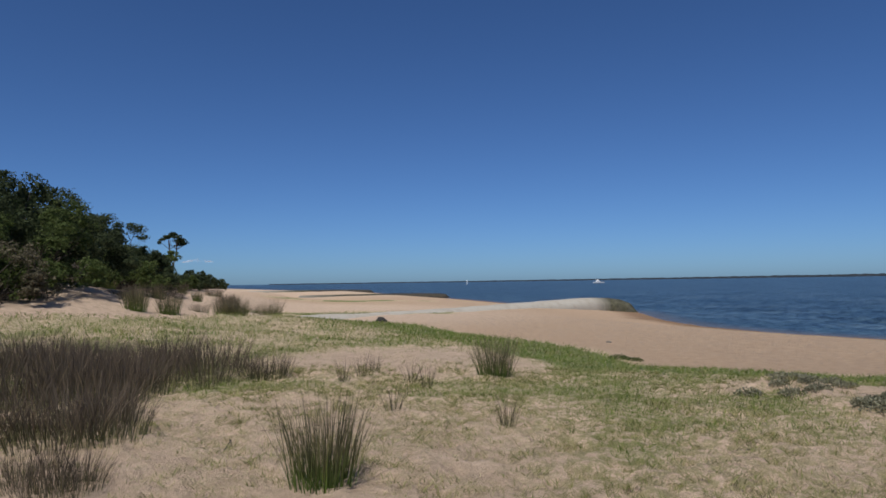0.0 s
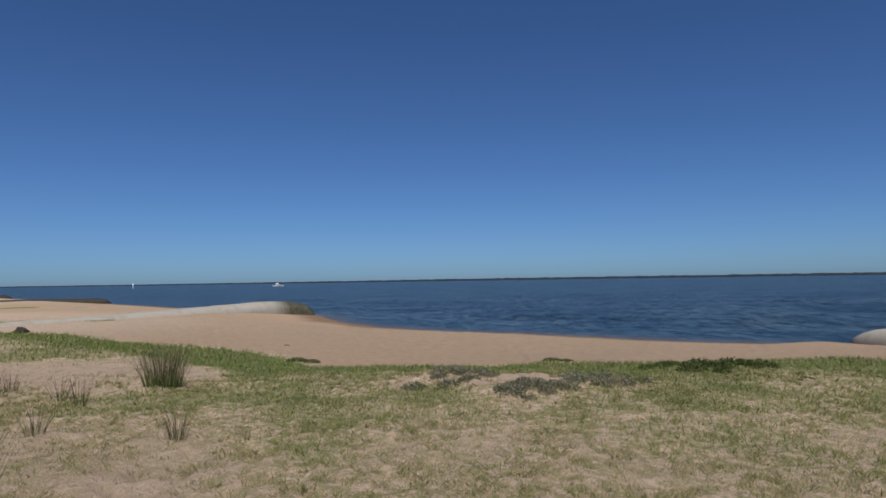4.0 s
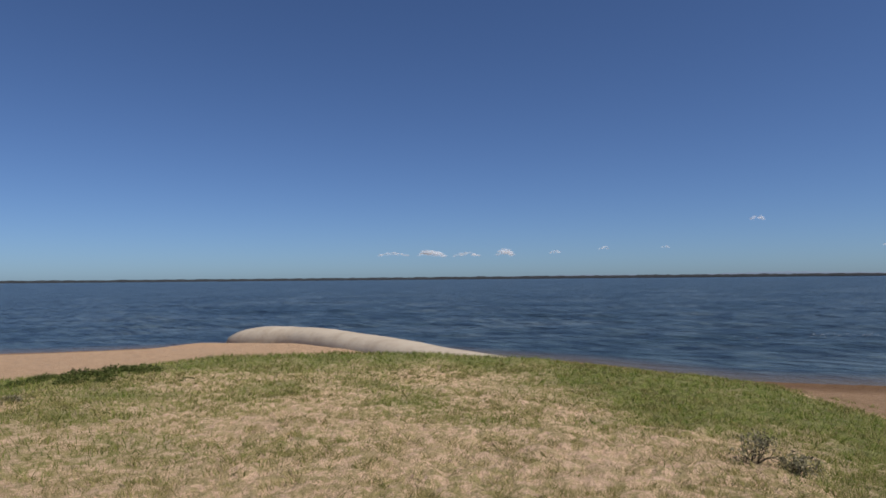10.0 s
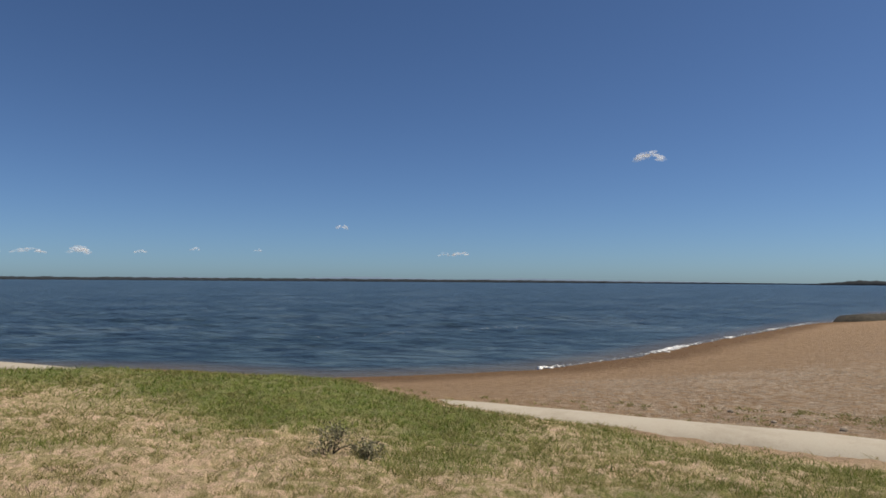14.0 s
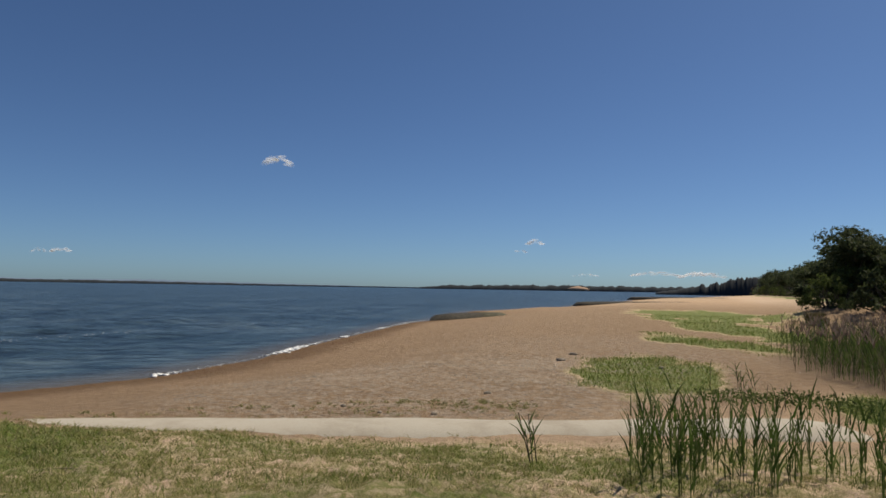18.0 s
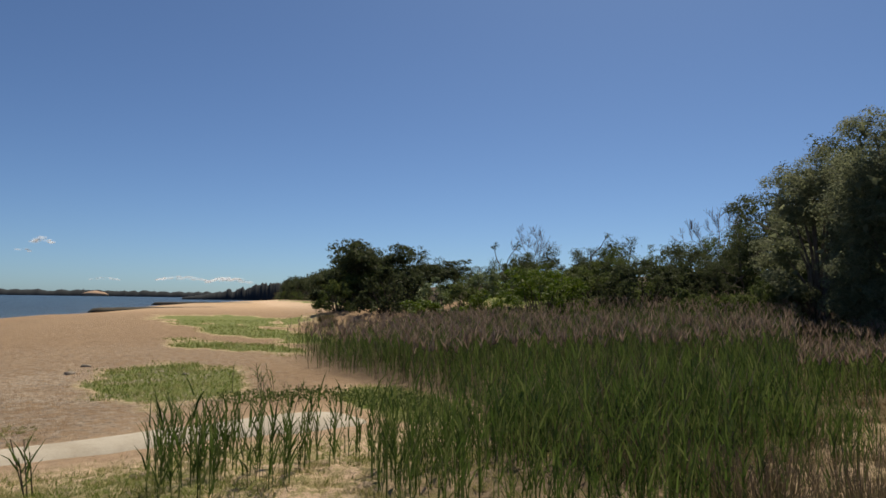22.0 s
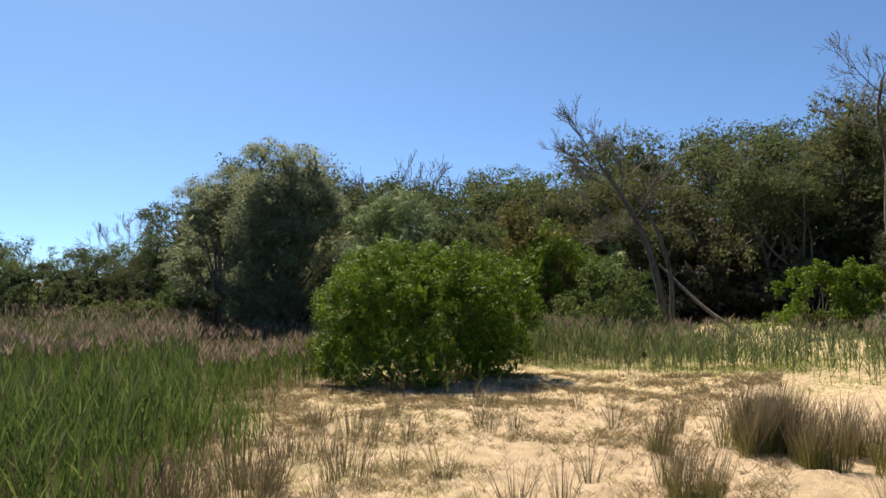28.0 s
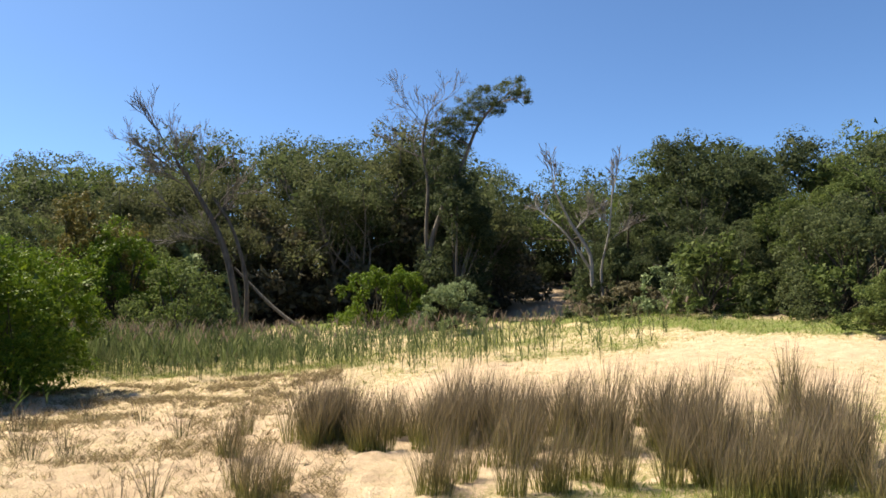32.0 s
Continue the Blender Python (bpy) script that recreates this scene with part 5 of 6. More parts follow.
def tall_gum():
    """The tall two-stemmed tree: one stem with a leafy crown bent to one side, the other ending in bare twigs."""
    x, y = at(233.2, 29)
    e = empty("tall_tree", x, y, height_at(x, y) - 0.1)
    rng = np.random.default_rng(41)
    a = radians(233.2)
    right = np.array([math.cos(a), -math.sin(a), 0])
    up_ = np.array([0, 0, 1.0])

    def stem(points, r0, r1):
        pts = smooth_line([tuple(p[0] * right + p[1] * up_) for p in points], 0.4)
        n = len(pts)
        return [(tuple(p), tuple(q), r0 + (r1 - r0) * k / n, r0 + (r1 - r0) * (k + 1) / n) for k, (p, q) in enumerate(zip(pts, pts[1:]))], np.array(pts[-1])

    s1, t1 = stem([(-0.25, -0.2), (0.0, 2.0), (0.25, 3.8), (0.9, 5.6), (1.75, 7.4), (2.35, 8.8), (3.1, 9.7)], 0.16, 0.05)
    s2, t2 = stem([(-0.1, -0.2), (0.05, 2.2), (0.0, 4.2), (0.1, 6.2), (-0.1, 7.8), (0.1, 9.2)], 0.12, 0.04)
    main = part("trunk", mesh_from("trunk", *tubes(s1, 9), BARK, True), e)
    part("trunk", mesh_from("trunk", *tubes(s2, 8), BARK, True), e)
    spots = [np.array(q[1]) for q in s1]
    near = np.cross(right, up_)
    lobes = np.array([right * u + up_ * w + near * rng.normal() * 0.4 for u, w in (
        (0.4, 8.0), (0.9, 8.6), (1.4, 8.3), (0.7, 7.5), (1.5, 7.7), (2.0, 8.7), (1.2, 9.2), (2.4, 9.4), (2.9, 9.9), (3.4, 10.3), (2.5, 10.2), (3.9, 10.35), (1.9, 9.7), (4.3, 10.1), (0.3, 7.0), (1.0, 6.9), (0.6, 8.5), (1.6, 9.1), (3.2, 9.6))])
    for c in lobes:
        p = min(spots, key=lambda q: np.linalg.norm(q - c) + 2.0 * max(0.0, q[2] - c[2]))
        m = (p + c) / 2 + rng.normal(size=3) * 0.1
        part("limb", mesh_from("limb", *tubes([(tuple(p), tuple(m), 0.035, 0.025), (tuple(m), tuple(c), 0.025, 0.012)], 5), BARK, True), main)
    part("crown", mesh_from("crown", *sprays(rng, lobes, rng.uniform(0.5, 0.75, len(lobes)), 18, 80, 0.072, 0.5, 0.75, 0.36, 0.15), OLIVE), e)
    s, t = grow(rng, spots[-1], right + up_ * 0.35, 0.9, 0.022, 2, 4, 0.35, 0.1)
    part("limb", mesh_from("limb", *tubes([(p, q, max(r, 0.016), max(u, 0.013)) for p, q, r, u in s], 4), TWIG), main, "thin bare limb")
    tw = []
    for k in range(8):
        s, t = grow(rng, np.array(s2[-1 - k][1]), up_ + right * rng.normal() * 0.55 + rng.normal(size=3) * 0.2, 1.2, 0.028, 3, 4, 0.42, 0.12)
        tw += [(p, q, max(r, 0.009), max(u, 0.008)) for p, q, r, u in s]
    part("twig_fan", mesh_from("twigs", *tubes(tw, 3), TWIG), e, "fine bare twigs", "stuff")
    return tagged(e, "tall slender tree, one stem leafy, the other bare twigs", "tree")


tall_gum()
for seed, az, d, h, mat_, kw, label in (
        (507, 146.5, 62, 7.3, DARK, dict(stems=5, per_tip=170, leaf=0.24, trunk_share=0.3, puff=1.2, flat=0.55), "large dark domed coastal tree"),
        (508, 149.5, 64, 6.0, DARK, dict(stems=3, per_tip=170, leaf=0.24, trunk_share=0.3, puff=1.2, flat=0.55), "dark domed coastal tree beside a larger one"),
        (509, 144.3, 63, 4.9, DARK, dict(stems=3, per_tip=150, leaf=0.24, trunk_share=0.3, puff=1.0, flat=0.5), "dark low-domed coastal tree"),
        (510, 153.4, 66, 4.6, DARK, dict(stems=1, per_tip=90, leaf=0.2, trunk_share=0.55, puff=0.7, flat=0.4), "umbrella-shaped tree standing above the scrub"),
        (512, 155.8, 66, 5.8, DARK, dict(stems=1, per_tip=60, leaf=0.18, trunk_share=0.8, puff=0.45, levels=1, forks=3), "small round-headed tree on a bare stalk"),
        (513, 164.7, 60, 5.4, DARK, dict(stems=1, per_tip=60, leaf=0.16, trunk_share=0.8, puff=0.35, levels=1, forks=3), "small round-headed tree on a thin stalk")):
    x, y = at(az, d)
    tree_thing("tree", make_tree(seed, h, mat_, **kw), x, y, 0, 1.0, label)
for seed, az, d, w, h, mat_, lobes, per, leaf, label in (
        (624, 186.9, 30.5, 6.6, 8.9, GUM, 36, 3400, 0.075, "large full-crowned grey-green gum reaching down to the reeds"),
        (625, 181.6, 33.0, 5.6, 7.6, GUM, 24, 2600, 0.08, "full-crowned gum beside a larger one"),
        (608, 195.2, 26.0, 5.4, 6.2, SILVER, 24, 2600, 0.068, "tall grey-green rounded shrub behind the bush"),
        (626, 235.6, 28.5, 4.0, 6.8, DARK, 20, 1500, 0.09, "dense dark tree beside the track"),
        (627, 255.2, 26.0, 6.6, 6.6, DARK, 26, 1500, 0.095, "dense dark green tree above the bracken"),
        (629, 262.0, 28.0, 7.0, 6.4, DARK, 24, 1400, 0.1, "broad dark green tree above the bank"),
        (630, -58.2, 33.0, 8.0, 4.7, DARK, 24, 1100, 0.12, "dark dense tree below the wooded slope"),
        (631, -54.4, 40.0, 6.5, 4.3, DARK, 20, 1000, 0.13, "dark dense tree below the wooded slope"),
        (647, -50.6, 52.0, 6.0, 3.1, DARK, 16, 500, 0.2, "dark rounded tree on the dune"),
        (648, -48.4, 62.0, 6.0, 2.7, DARK, 14, 450, 0.22, "low dark tree on the dune"),
        (649, -46.4, 72.0, 6.5, 2.0, DARK, 12, 450, 0.24, "low dark tree at the end of the scrub"),
        (650, -44.9, 84.0, 6.5, 1.6, DARK, 12, 400, 0.26, "low dark shrubby tree at the end of the scrub")):
    x, y = at(az, d)
    tree_thing("tree", make_lobed(seed, w, h, mat_, lobes, per, leaf), x, y, seed * 37 % 360, 1.0, label)


def umbrella_tree():
    """Two thin leaning trunks under a flat crown of separate pads."""
    x, y = at(-47.45, 72)
    e = empty("umbrella_tree", x, y, height_at(x, y) - 0.2)
    rng = np.random.default_rng(44)
    a = radians(-47.45)
    right, up_ = np.array([math.cos(a), -math.sin(a), 0]), np.array([0, 0, 1.0])
    top = 8.35 - height_at(x, y) + 0.2
    for sway, end in ((-0.35, -0.3), (0.75, 0.45)):
        pts = smooth_line([tuple(right * u + up_ * w) for u, w in ((-0.3, 0), (-0.25 + sway * 0.3, top * 0.35), (sway * 0.55, top * 0.62), (end, top * 0.86))], 0.4)
        trunk = part("trunk", mesh_from("trunk", *tubes([(tuple(p), tuple(q), 0.10 - 0.05 * k / len(pts), 0.10 - 0.05 * (k + 1) / len(pts)) for k, (p, q) in enumerate(zip(pts, pts[1:]))], 6), BARK, True), e)
        for w in ((0.8, 0.5), (-0.7, 0.6), (0.1, 0.9)):
            q = np.array(pts[-3])
            part("limb", mesh_from("limb", *tubes([(tuple(q), tuple(q + right * w[0] + up_ * w[1]), 0.04, 0.02)], 5), BARK, True), trunk)
    pads = np.array([right * u + up_ * w + np.cross(right, up_) * v for u, w, v in ((-0.55, top - 0.55, 0.2), (0.1, top - 0.35, -0.3), (0.6, top - 0.7, 0.2), (1.05, top - 1.05, 0), (-0.95, top - 0.95, -0.1), (0.3, top - 0.8, 0.5), (0.75, top - 1.3, -0.3))])
    part("crown", mesh_from("crown", *joined([sprays(rng, pads, rng.uniform(0.45, 0.6, len(pads)), 8, 55, 0.16, 0.6, 0.62, 0.45), inner_leaves(rng, pads, np.full((len(pads), 3), 0.35), 8)]), DARK), e)
    return tagged(e, "lone umbrella-crowned tree on two thin bare trunks", "tree")


umbrella_tree()
# ---- single shrubs ----
for seed, az, d, w, h, mat_, n, leaf, label in (
        (601, 213.0, 23.0, 4.2, 3.3, SCRUB, 9000, 0.10, "rounded green shrub before the wood"),
        (602, 228.4, 26.5, 3.2, 2.5, BUSH, 8000, 0.10, "bright green leafy shrub under the trees"),
        (603, 231.0, 27.0, 2.8, 2.7, BUSH, 7000, 0.10, "bright yellow-green shrub under the trees"),
        (604, 235.2, 25.5, 3.2, 2.0, SILVER, 9000, 0.09, "low rounded silver-green shrub on the bank"),
        (605, 265.5, 19.5, 4.6, 3.4, OLIVE, 16000, 0.10, "large rounded grey-green shrub on the bank"),
        (606, 260.0, 20.0, 2.8, 1.7, SCRUB, 6000, 0.09, "low green shrub before a larger one"),
        (607, 269.5, 16.5, 3.0, 1.5, SCRUB, 8000, 0.09, "low spreading green shrub at the edge of the sand"),
        (609, 192.8, 25.0, 4.0, 4.0, SILVER, 8000, 0.13, "grey-green shrub at the back of the reeds"),
        (610, 203.5, 25.0, 4.4, 3.9, SCRUB, 9000, 0.13, "mid-green shrub with loose foliage"),
        (611, 206.8, 29.5, 5.4, 5.9, RUSTY, 15000, 0.15, "shrub with rusty orange new growth"),
        (612, 209.5, 28.0, 4.6, 4.8, BUSH, 14000, 0.13, "yellow-green shrub at the edge of the wood"),
        (623, 200.8, 28.0, 5.2, 5.6, OLIVE, 15000, 0.14, "tall olive-green shrub at the edge of the wood"),
        (628, 249.4, 25.0, 3.4, 5.2, OLIVE, 8000, 0.14, "upright grey-green shrub beside the track"),
        (632, -51.2, 50.0, 7.5, 4.6, DARK, 8000, 0.24, "dark rounded shrub on the dune"),
        (633, -48.6, 58.0, 7.0, 3.6, SCRUB, 7000, 0.26, "green rounded shrub on the dune"),
        (636, 249.5, 22.5, 3.2, 1.1, BRACKEN, 5000, 0.13, "low brown bracken on the bank"),
        (637, 253.5, 22.0, 3.6, 1.2, BRACKEN, 5000, 0.13, "low brown bracken on the bank"),
        (638, 257.0, 21.5, 3.0, 1.3, SCRUB, 5000, 0.13, "low green bracken on the bank"),
        (639, 241.5, 50.0, 7.0, 6.5, DARK, 12000, 0.22, "dark tree-like shrub at the far end of the track"),
        (640, 246.0, 49.0, 7.0, 6.5, DARK, 12000, 0.22, "dark tree-like shrub at the far end of the track"),
        (641, 243.5, 57.0, 9.0, 8.0, DARK, 12000, 0.25, "dark tree-like shrub closing the track"),
        (634, 165.0, 40.0, 6.5, 3.6, SCRUB, 8000, 0.18, "green rounded shrub behind the reeds"),
        (635, 169.0, 38.0, 6.0, 4.0, DARK, 8000, 0.18, "dark green shrub behind the reeds"),
        (613, 161.0, 38, 7.0, 3.7, BUSH, 12000, 0.13, "wide bright green shrub on the dune"),
        (614, 156.6, 39, 4.8, 2.7, BUSH, 6000, 0.13, "low bright green shrub on the dune"),
        (615, 150.5, 46, 4.5, 1.9, BUSH, 4000, 0.18, "low green shrub on the dune"),
        (616, 150.0, 56, 3.0, 2.6, DARK, 4000, 0.2, "dark rounded shrub on the dune"),
        (617, 177.5, 32, 4.0, 2.6, SCRUB, 7000, 0.12, "green rounded shrub behind the reeds"),
        (618, 172.0, 33, 3.6, 2.3, SCRUB, 6000, 0.12, "green shrub behind the reeds"),
        (619, -57.0, 31, 6.0, 4.0, SCRUB, 9000, 0.14, "large olive-green shrub at the edge of the dune"),
        (620, -59.5, 28, 4.5, 2.8, BRACKEN, 7000, 0.13, "brownish green shrub at the edge of the dune"),
        (621, -51.0, 47, 5.5, 3.0, SCRUB, 6000, 0.17, "bright green rounded shrub on the dune"),
        (622, 142.9, 47, 1.6, 1.0, RUSTY, 1500, 0.14, "small dark twiggy shrub on the flat")):
    x, y = at(az, d)
    shrub_thing("shrub", make_shrub(seed, w, h, mat_, leaf * 0.72, int(n * 1.7), max(18, n // 300), 0.5), x, y, seed * 37 % 360, 1.0, label)


# ---- small plants on the rise ----
def weed_mat(seed, wide, tall, count, mat, leaf=0.05):
    rng = np.random.default_rng(seed)
    a, r = rng.uniform(0, 2 * np.pi, count), wide / 2 * np.sqrt(rng.uniform(0, 1, count))
    z = tall * rng.uniform(0.1, 1, count) * np.sqrt(np.maximum(0, 1 - (2 * r / wide) ** 2) + 0.05)
    pos = np.stack([np.cos(a) * r, np.sin(a) * r, z], 1)
    d = np.stack([np.cos(a) * 0.4, np.sin(a) * 0.4, 0 * a + 0.8], 1)
    return mesh_from("weed", *leaf_cards(rng, pos, leaf, 0.5, d), mat)


WEEDS = [weed_mat(700 + k, 0.5, 0.16, 420, WEED, 0.055) for k in range(4)]
DARK_WEEDS = [weed_mat(710 + k, 0.9, 0.2, 700, SCRUB, 0.06) for k in range(3)]
rng_s = np.random.default_rng(8)
SAND_MATS = [(0.1, 10.1), (0.6, 10.6), (1.0, 9.1), (1.5, 9.4), (2.3, 10.0), (2.9, 10.6), (2.2, 10.9), (0.4, 11.1)]
for k in range(44):
    cx, cy = SAND_MATS[k % len(SAND_MATS)]
    x, y = cx + rng_s.normal() * 0.22, cy + rng_s.normal() * 0.16
    e = empty("weed", x, y, height_at(x, y) - 0.01, rng_s.uniform(0, 360), rng_s.uniform(0.35, 0.8))
    part("leaf_mat", WEEDS[k % 4], e, kind="stuff")
    tagged(e, "small grey-green succulent weed on bare sand", "weed", "weeds on the rise")
for x, y, s in ((4.5, 12.9, 0.6), (4.9, 12.4, 0.75), (5.3, 11.9, 0.8), (5.6, 11.6, 0.7), (4.6, 12.0, 0.6), (5.0, 11.5, 0.5), (4.1, 12.8, 0.5), (5.8, 10.5, 0.3), (2.8, 16.0, 0.5), (3.1, 15.8, 0.4), (-3.4, 17.1, 0.6), (-3.0, 16.9, 0.5)):
    e = empty("weed", x, y, height_at(x, y) - 0.02, s * 700, s)
    part("leaf_mat", DARK_WEEDS[int(x * 7) % 3], e, kind="stuff")
    tagged(e, "dark green mat of low weed along the edge of the rise", "weed", "weeds on the rise")
mat_rng = np.random.default_rng(66)
cre = scatter(mat_rng, 26000, (3, -16), (11, -8), lambda x, y: smooth(0, 0.4, 0.75 - line_distance(x, y, [(9.6, -10.2), (8.5, -11.2), (7.3, -11.4), (6.4, -10.9)])))
cre[:, 2] += mat_rng.uniform(0, 0.2, len(cre))
tagged(new("creeper", mesh_from("creeper", *leaf_cards(mat_rng, cre, 0.07, 0.5, np.tile([[0, 0, 0.8]], (len(cre), 1))), SCRUB)), "dark green creeper spreading behind the groyne end", "creeper", kind="stuff")


def twiggy(seed, tall, spread, leaf_mat, leaves, wood=STEM, stems=9):
    rng = np.random.default_rng(seed)
    segs, tips = [], []
    for k in range(stems):
        d = np.array([rng.normal() * spread, rng.normal() * spread, 1.0])
        s, t = grow(rng, (rng.normal() * 0.03, rng.normal() * 0.03, -0.03), d / np.linalg.norm(d), tall * 0.6, 0.006, 1, 3, 0.5, 0.2)
        segs += s
        tips.append(t)
    tips = np.concatenate(tips)
    pos = np.repeat(tips, leaves, 0) + rng.normal(size=(len(tips) * leaves, 3)) * 0.03
    return mesh_from("stems", *tubes(segs, 4), wood), mesh_from("leaves", *leaf_cards(rng, pos, 0.035, 0.5), leaf_mat)


for az, d, tall, label in ((73.9, 6.9, 0.3, "small straggly half-dead shrub in dry grass"), (77.0, 6.7, 0.16, "small dry sprig in the grass")):
    x, y = at(az, d)
    e = empty("twiggy_plant", x, y, height_at(x, y))
    st, lv = twiggy(int(az), tall, 0.8, WEED, 9, stems=14)
    part("woody_base", st, e)
    part("leafage", lv, e, "tiny grey-green leaves", "stuff")
    tagged(e, label, "plant")


def reed_sprig(seed, az, d, count, tall, spread):
    """A few young reeds: each stalk a part, its leaves under it."""
    rng = np.random.default_rng(seed)
    x, y = at(az, d)
    e = empty("reed_sprig", x, y, height_at(x, y) - 0.02)
    for k in range(count):
        p = np.array([rng.normal() * spread, rng.normal() * spread, 0])
        q = p + np.array([rng.normal() * 0.08, rng.normal() * 0.08, tall * rng.uniform(0.7, 1.1)])
        stalk = part("stalk", mesh_from("stalk", *tubes([(p, q, 0.007, 0.004)], 5), STEM), e)
        for t in (0.35, 0.5, 0.65, 0.8):
            r = (p + (q - p) * t)[None]
            part("leaf", mesh_from("leaf", *blades(rng, r, rng.uniform(0.15, 0.28, 1), np.full(1, 0.02), rng.uniform(0.3, 0.8, 1), rng.uniform(0.1, 0.6, 1), 2), REED), stalk)
    return tagged(e, "loose sprig of young reeds standing on sand", "reeds")


for row in ((801, 121.3, 7.1, 4, 0.5, 0.06), (802, 137, 15.5, 8, 0.55, 0.4), (803, 139, 13, 6, 0.5, 0.3), (804, -163.5, 12.2, 9, 0.7, 0.5), (805, -168, 12.6, 8, 0.75, 0.4), (806, -158, 12.4, 5, 0.6, 0.5)):
    reed_sprig(*row)

# ---- driftwood, stones, shells, foam ----
x, y = at(-30.9, 33.0)
v, f = lump(np.random.default_rng(5), (0.30, 0.2, 0.19), 0.5)
ob = tagged(new("charred_stump", mesh_from("charred_stump", v, f, CHAR)), "blackened driftwood stump lying on green grass", "stump")
ob.location = (x, y, height_at(x, y) + 0.1)
for seed, az, d, ln, turn in ((1, -40.6, 7.6, 0.7, 30), (2, -43.5, 7.0, 0.35, 120), (3, -38.5, 6.4, 0.3, 80), (4, 82, 9.0, 0.3, 10), (5, 217, 8.6, 0.45, 60), (6, 222, 7.4, 0.4, 150), (7, 86, 7.6, 0.25, 70)):
    rng = np.random.default_rng(seed)
    x, y = at(az, d)
    s, _ = grow(rng, (0, 0, 0), (math.cos(radians(turn)), math.sin(radians(turn)), 0.04), ln, 0.011, 1, 2, 0.3, 0.0, 0.5, 0.1)
    ob = tagged(new("driftwood", mesh_from("driftwood", *tubes([(a, b, r, q) for a, b, r, q in s], 6), STEM, True)), "thin dry stick lying on the sand", "stick", "sticks on the ground")
    ob.location, ob.scale = (x, y, height_at(x, y) + 0.012), (1, 1, 0.15)
STONES = [mesh_from("stone", *lump(np.random.default_rng(90 + k), (0.09, 0.07, 0.04), 0.35), STONE, True) for k in range(4)]
for az, d, s in ((112.0, 10.4, 1.3), (118, 14, 1.0), (113.5, 11.5, 0.7), (109, 11.8, 0.6), (124, 21, 2.0), (125, 23, 1.6), (132, 19, 1.2), (-12, 22, 1.0), (106, 12.6, 0.8)):
    x, y = at(az, d)
    ob = tagged(new("stone", STONES[int(d * 3) % 4]), "grey stone lying on the shelly beach", "stone", "stones on the beach")
    ob.location, ob.scale, ob.rotation_euler = (x, y, height_at(x, y) + 0.01), (s, s, s), (0, 0, d)


def crumbs(name, seed, count, lo, hi, keep, size, mat, label):
    rng = np.random.default_rng(seed)
    p = scatter(rng, count, lo, hi, keep)
    n = len(p)
    base = np.array([(1, 0, 0), (-0.5, 0.9, 0), (-0.5, -0.9, 0), (0.1, 0.1, 0.7)])
    a, s = rng.uniform(0, 6.28, n), size * rng.uniform(0.5, 1.6, n) * np.clip(np.hypot(p[:, 0], p[:, 1]) / 12, 1, 3)
    rx = base[None, :, 0] * np.cos(a)[:, None] - base[None, :, 1] * np.sin(a)[:, None]
    ry = base[None, :, 0] * np.sin(a)[:, None] + base[None, :, 1] * np.cos(a)[:, None]
    v = np.stack([rx, ry * 0.8, np.repeat(base[None, :, 2] * 0.6, n, 0)], -1) * s[:, None, None] + (p + np.array([0, 0, 0.02]))[:, None]
    f = (np.arange(n) * 4)[:, None, None] + np.array([[0, 1, 3], [1, 2, 3], [2, 0, 3]])[None]
    tagged(new(name, mesh_from(name, v.reshape(-1, 3), [f.reshape(-1, 3)], mat)), label, "beach debris", kind="stuff")


crumbs("shell_grit", 1, 70000, (9, -24), (30, 0), lambda x, y: smooth(7.5, 3, np.hypot(x - 14.5, (y + 7) * 0.8)) * (signed(x, y, TURF, TURFS) < -1.7) * smooth(-0.2, 0.25, fbm(x * 0.9, y * 0.9, 3, 15)), 0.016, SHELL, "broken shells and pale grit on the beach")
crumbs("dark_debris", 2, 56000, (9, -24), (30, 0), lambda x, y: smooth(7.0, 3, np.hypot(x - 13.8, (y + 6.5) * 0.8)) * (signed(x, y, TURF, TURFS) < -1.7) * smooth(-0.1, 0.3, fbm(x * 0.9 + 5, y * 0.9, 3, 19)), 0.016, STONE, "dark washed-up weed and pebbles on the beach")
crumbs("beach_shells", 3, 16000, (-14, 15), (20, 40), lambda x, y: 0.35 * (signed(x, y, TURF, TURFS) < -0.6) * smooth(3, 7, signed(x, y, SHORE, LAND)), 0.012, SHELL, "scattered broken shells on the pinkish sand")
rng_f = np.random.default_rng(3)
bits = []
edge = smooth_line([(x, y, 0) for x, y in SHORE[18:23]], 0.16)
for k, q in enumerate(edge):
    strong = float(smooth(0.0, 0.4, np.array(fbm(np.array([k * 0.045]), np.array([0.0]), 3, 8)[0] + 0.1)))
    for _ in range(int(rng_f.poisson(3.2 * max(strong, 0.55)))):
        s = rng_f.uniform(0.014, 0.038) * (0.5 + 1.1 * strong) * (1 + math.hypot(q.x, q.y) / 60)
        v, f = lump(rng_f, (s * 1.6, s * 1.6, s * 0.55), 0.5, 1)
        bits.append((v + np.array([q.x + rng_f.normal() * 0.1 + 0.1, q.y + rng_f.normal() * 0.1, 0.03]), f))
streak = smooth_line([(31.6, 11.9, 0), (37.2, 7.1, 0), (43.2, 1.0, 0), (46.2, -2.7, 0), (54.9, -11.0, 0)], 0.3)
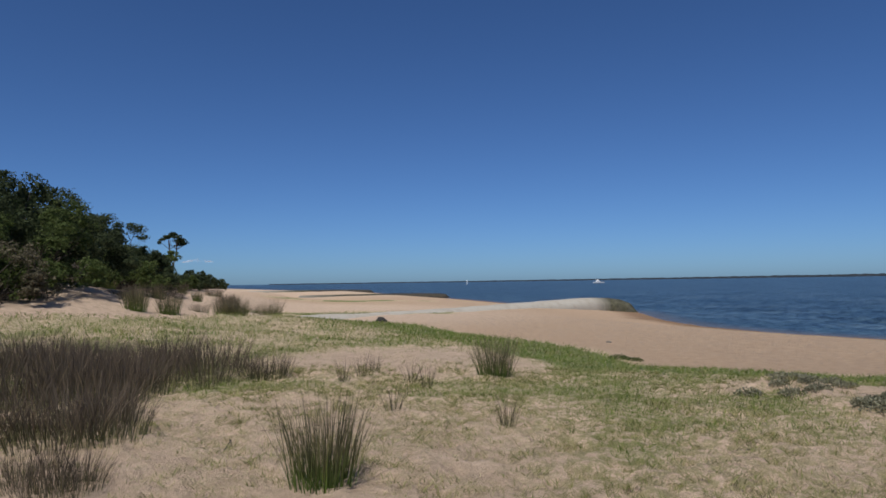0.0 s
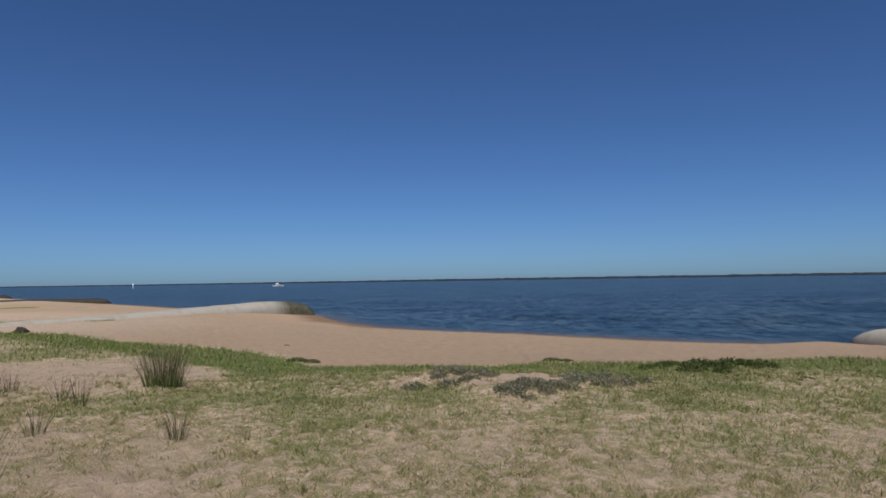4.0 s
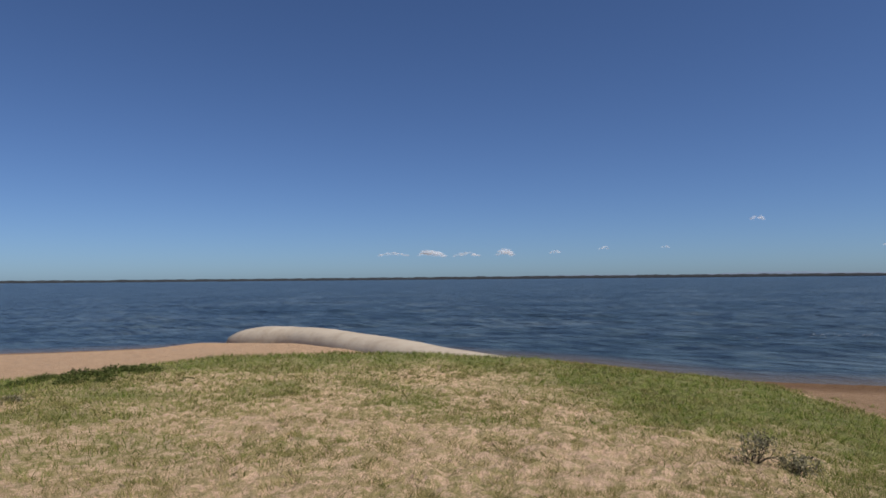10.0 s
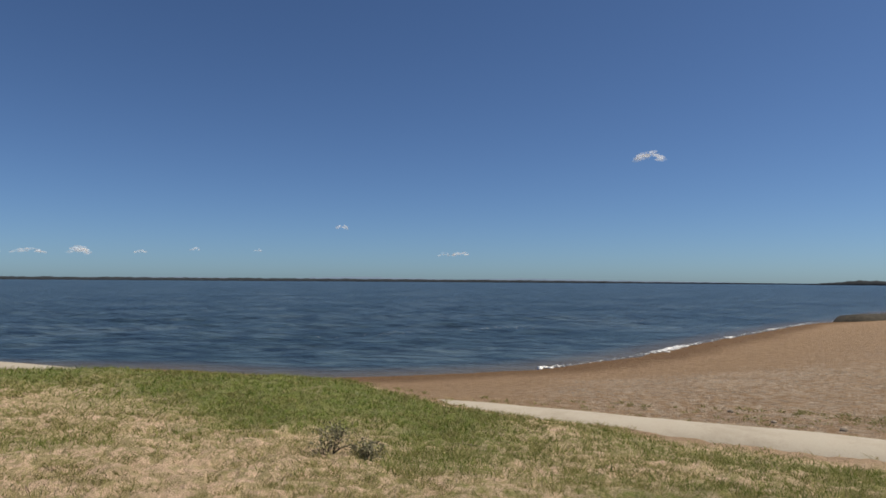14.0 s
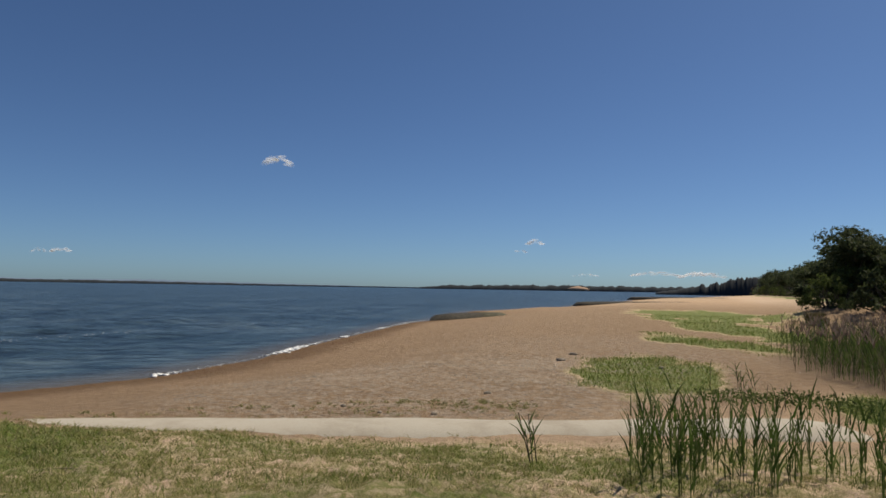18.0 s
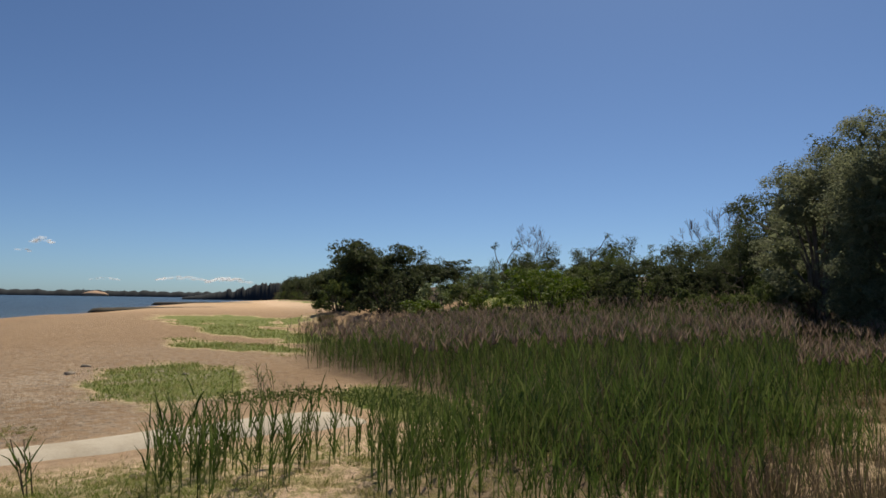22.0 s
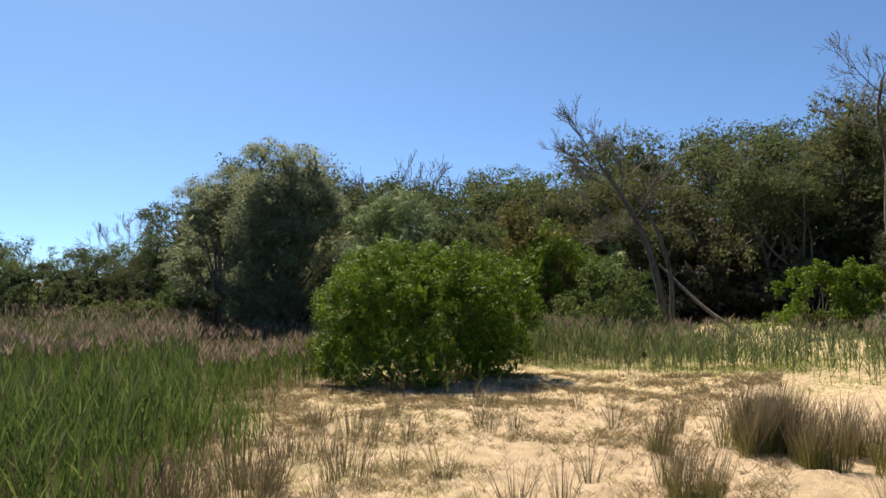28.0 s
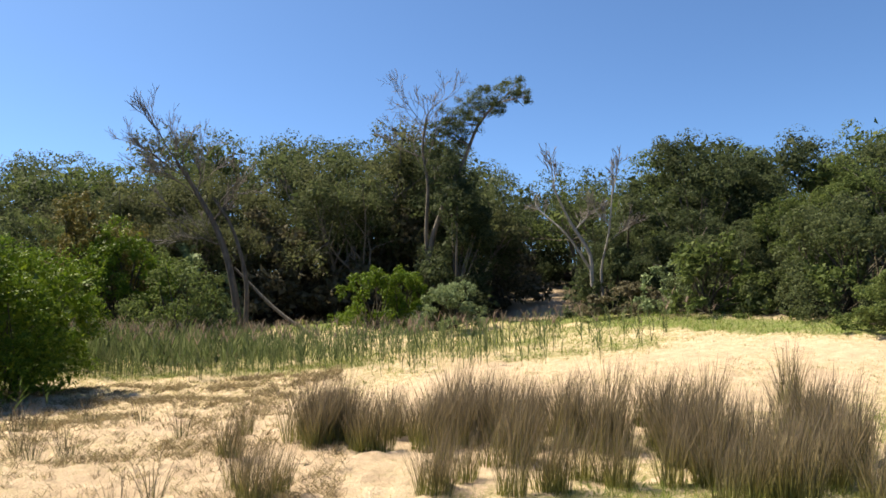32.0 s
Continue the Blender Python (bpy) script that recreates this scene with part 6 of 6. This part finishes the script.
for k, q in enumerate(streak):
    strong = float(smooth(0.05, 0.45, np.array(fbm(np.array([k * 0.06]), np.array([3.0]), 3, 18)[0] + 0.12)))
    for _ in range(int(rng_f.poisson(2.2 * strong))):
        s = rng_f.uniform(0.010, 0.024)
        v, f = lump(rng_f, (s * 2.2, s * 2.2, s * 0.6), 0.5, 1)
        bits.append((v + np.array([q.x + rng_f.normal() * 0.45, q.y + rng_f.normal() * 0.45, 0.12]), f))
tagged(new("foam", mesh_from("foam", *joined(bits), FOAM, True)), "white foam of small waves breaking on the sand", "foam", kind="stuff")


# ---- boat and channel post out on the water ----
def boat(x, y, turn):
    e = empty("motor_boat", x, y, 0, turn)
    bm = bmesh.new()
    rings = []
    for u, w, keel in ((-4.5, 1.35, -0.2), (-2, 1.6, -0.3), (1, 1.55, -0.3), (3.4, 0.95, -0.1), (4.8, 0.08, 0.35)):
        rings.append([bm.verts.new(p) for p in ((u, -w, 1.1), (u, -w * 0.8, 0.2), (u, 0, keel), (u, w * 0.8, 0.2), (u, w, 1.1))])
    for a, b in zip(rings, rings[1:]):
        for k in range(4):
            bm.faces.new((a[k], a[k + 1], b[k + 1], b[k]))
        bm.faces.new((a[4], a[0], b[0], b[4]))
    bm.faces.new(rings[0])
    bmesh.ops.recalc_face_normals(bm, faces=bm.faces)
    me = bpy.data.meshes.new("hull")
    bm.to_mesh(me)
    bm.free()
    me.materials.append(HULL)
    part("hull", me, e)

    def box(name, lo, hi, slope, mat, under=None):
        v = np.array([(x_ + (slope if z_ == hi[2] and x_ == hi[0] else 0), y_, z_) for z_ in (lo[2], hi[2]) for y_ in (lo[1], hi[1]) for x_ in (lo[0], hi[0])], float)
        return part(name, mesh_from(name, v, [np.array([[0, 2, 3, 1], [4, 5, 7, 6], [0, 1, 5, 4], [1, 3, 7, 5], [3, 2, 6, 7], [2, 0, 4, 6]])], mat), under or e)

    cab = box("cabin", (-2.2, -1.1, 1.1), (1.8, 1.1, 2.1), -0.7, HULL)
    box("window_band", (-1.9, -1.13, 1.55), (1.5, 1.13, 1.95), -0.4, GLASS_DARK, cab)
    box("flybridge", (-1.8, -0.9, 2.1), (0.2, 0.9, 2.9), -0.4, HULL)
    return tagged(e, "small white motor cruiser out on the water", "boat")


boat(*at(-12.7, 560), 30)
x, y = at(-23.6, 620)
e = empty("channel_post", x, y, -1)
part("pile", mesh_from("pile", *tubes([((0, 0, 0), (0, 0, 4.2), 0.35, 0.3)], 10), HULL, True), e)
part("topmark", mesh_from("topmark", *tubes([((0, 0, 4.2), (0, 0, 5.4), 0.65, 0.1)], 8), HULL, True), e)
tagged(e, "pale channel marker post standing in the sea", "marker")
# a bare sandy cliff on the headland
x, y = at(125.4, 2190)
v, f = lump(np.random.default_rng(2), (34, 34, 11), 0.35)
ob = tagged(new("backdrop_cliff", mesh_from("backdrop_cliff", v, f, CLIFF)), "bare sandy cliff on the distant headland", "cliff", kind="structure")
ob.location = (x, y, 5)
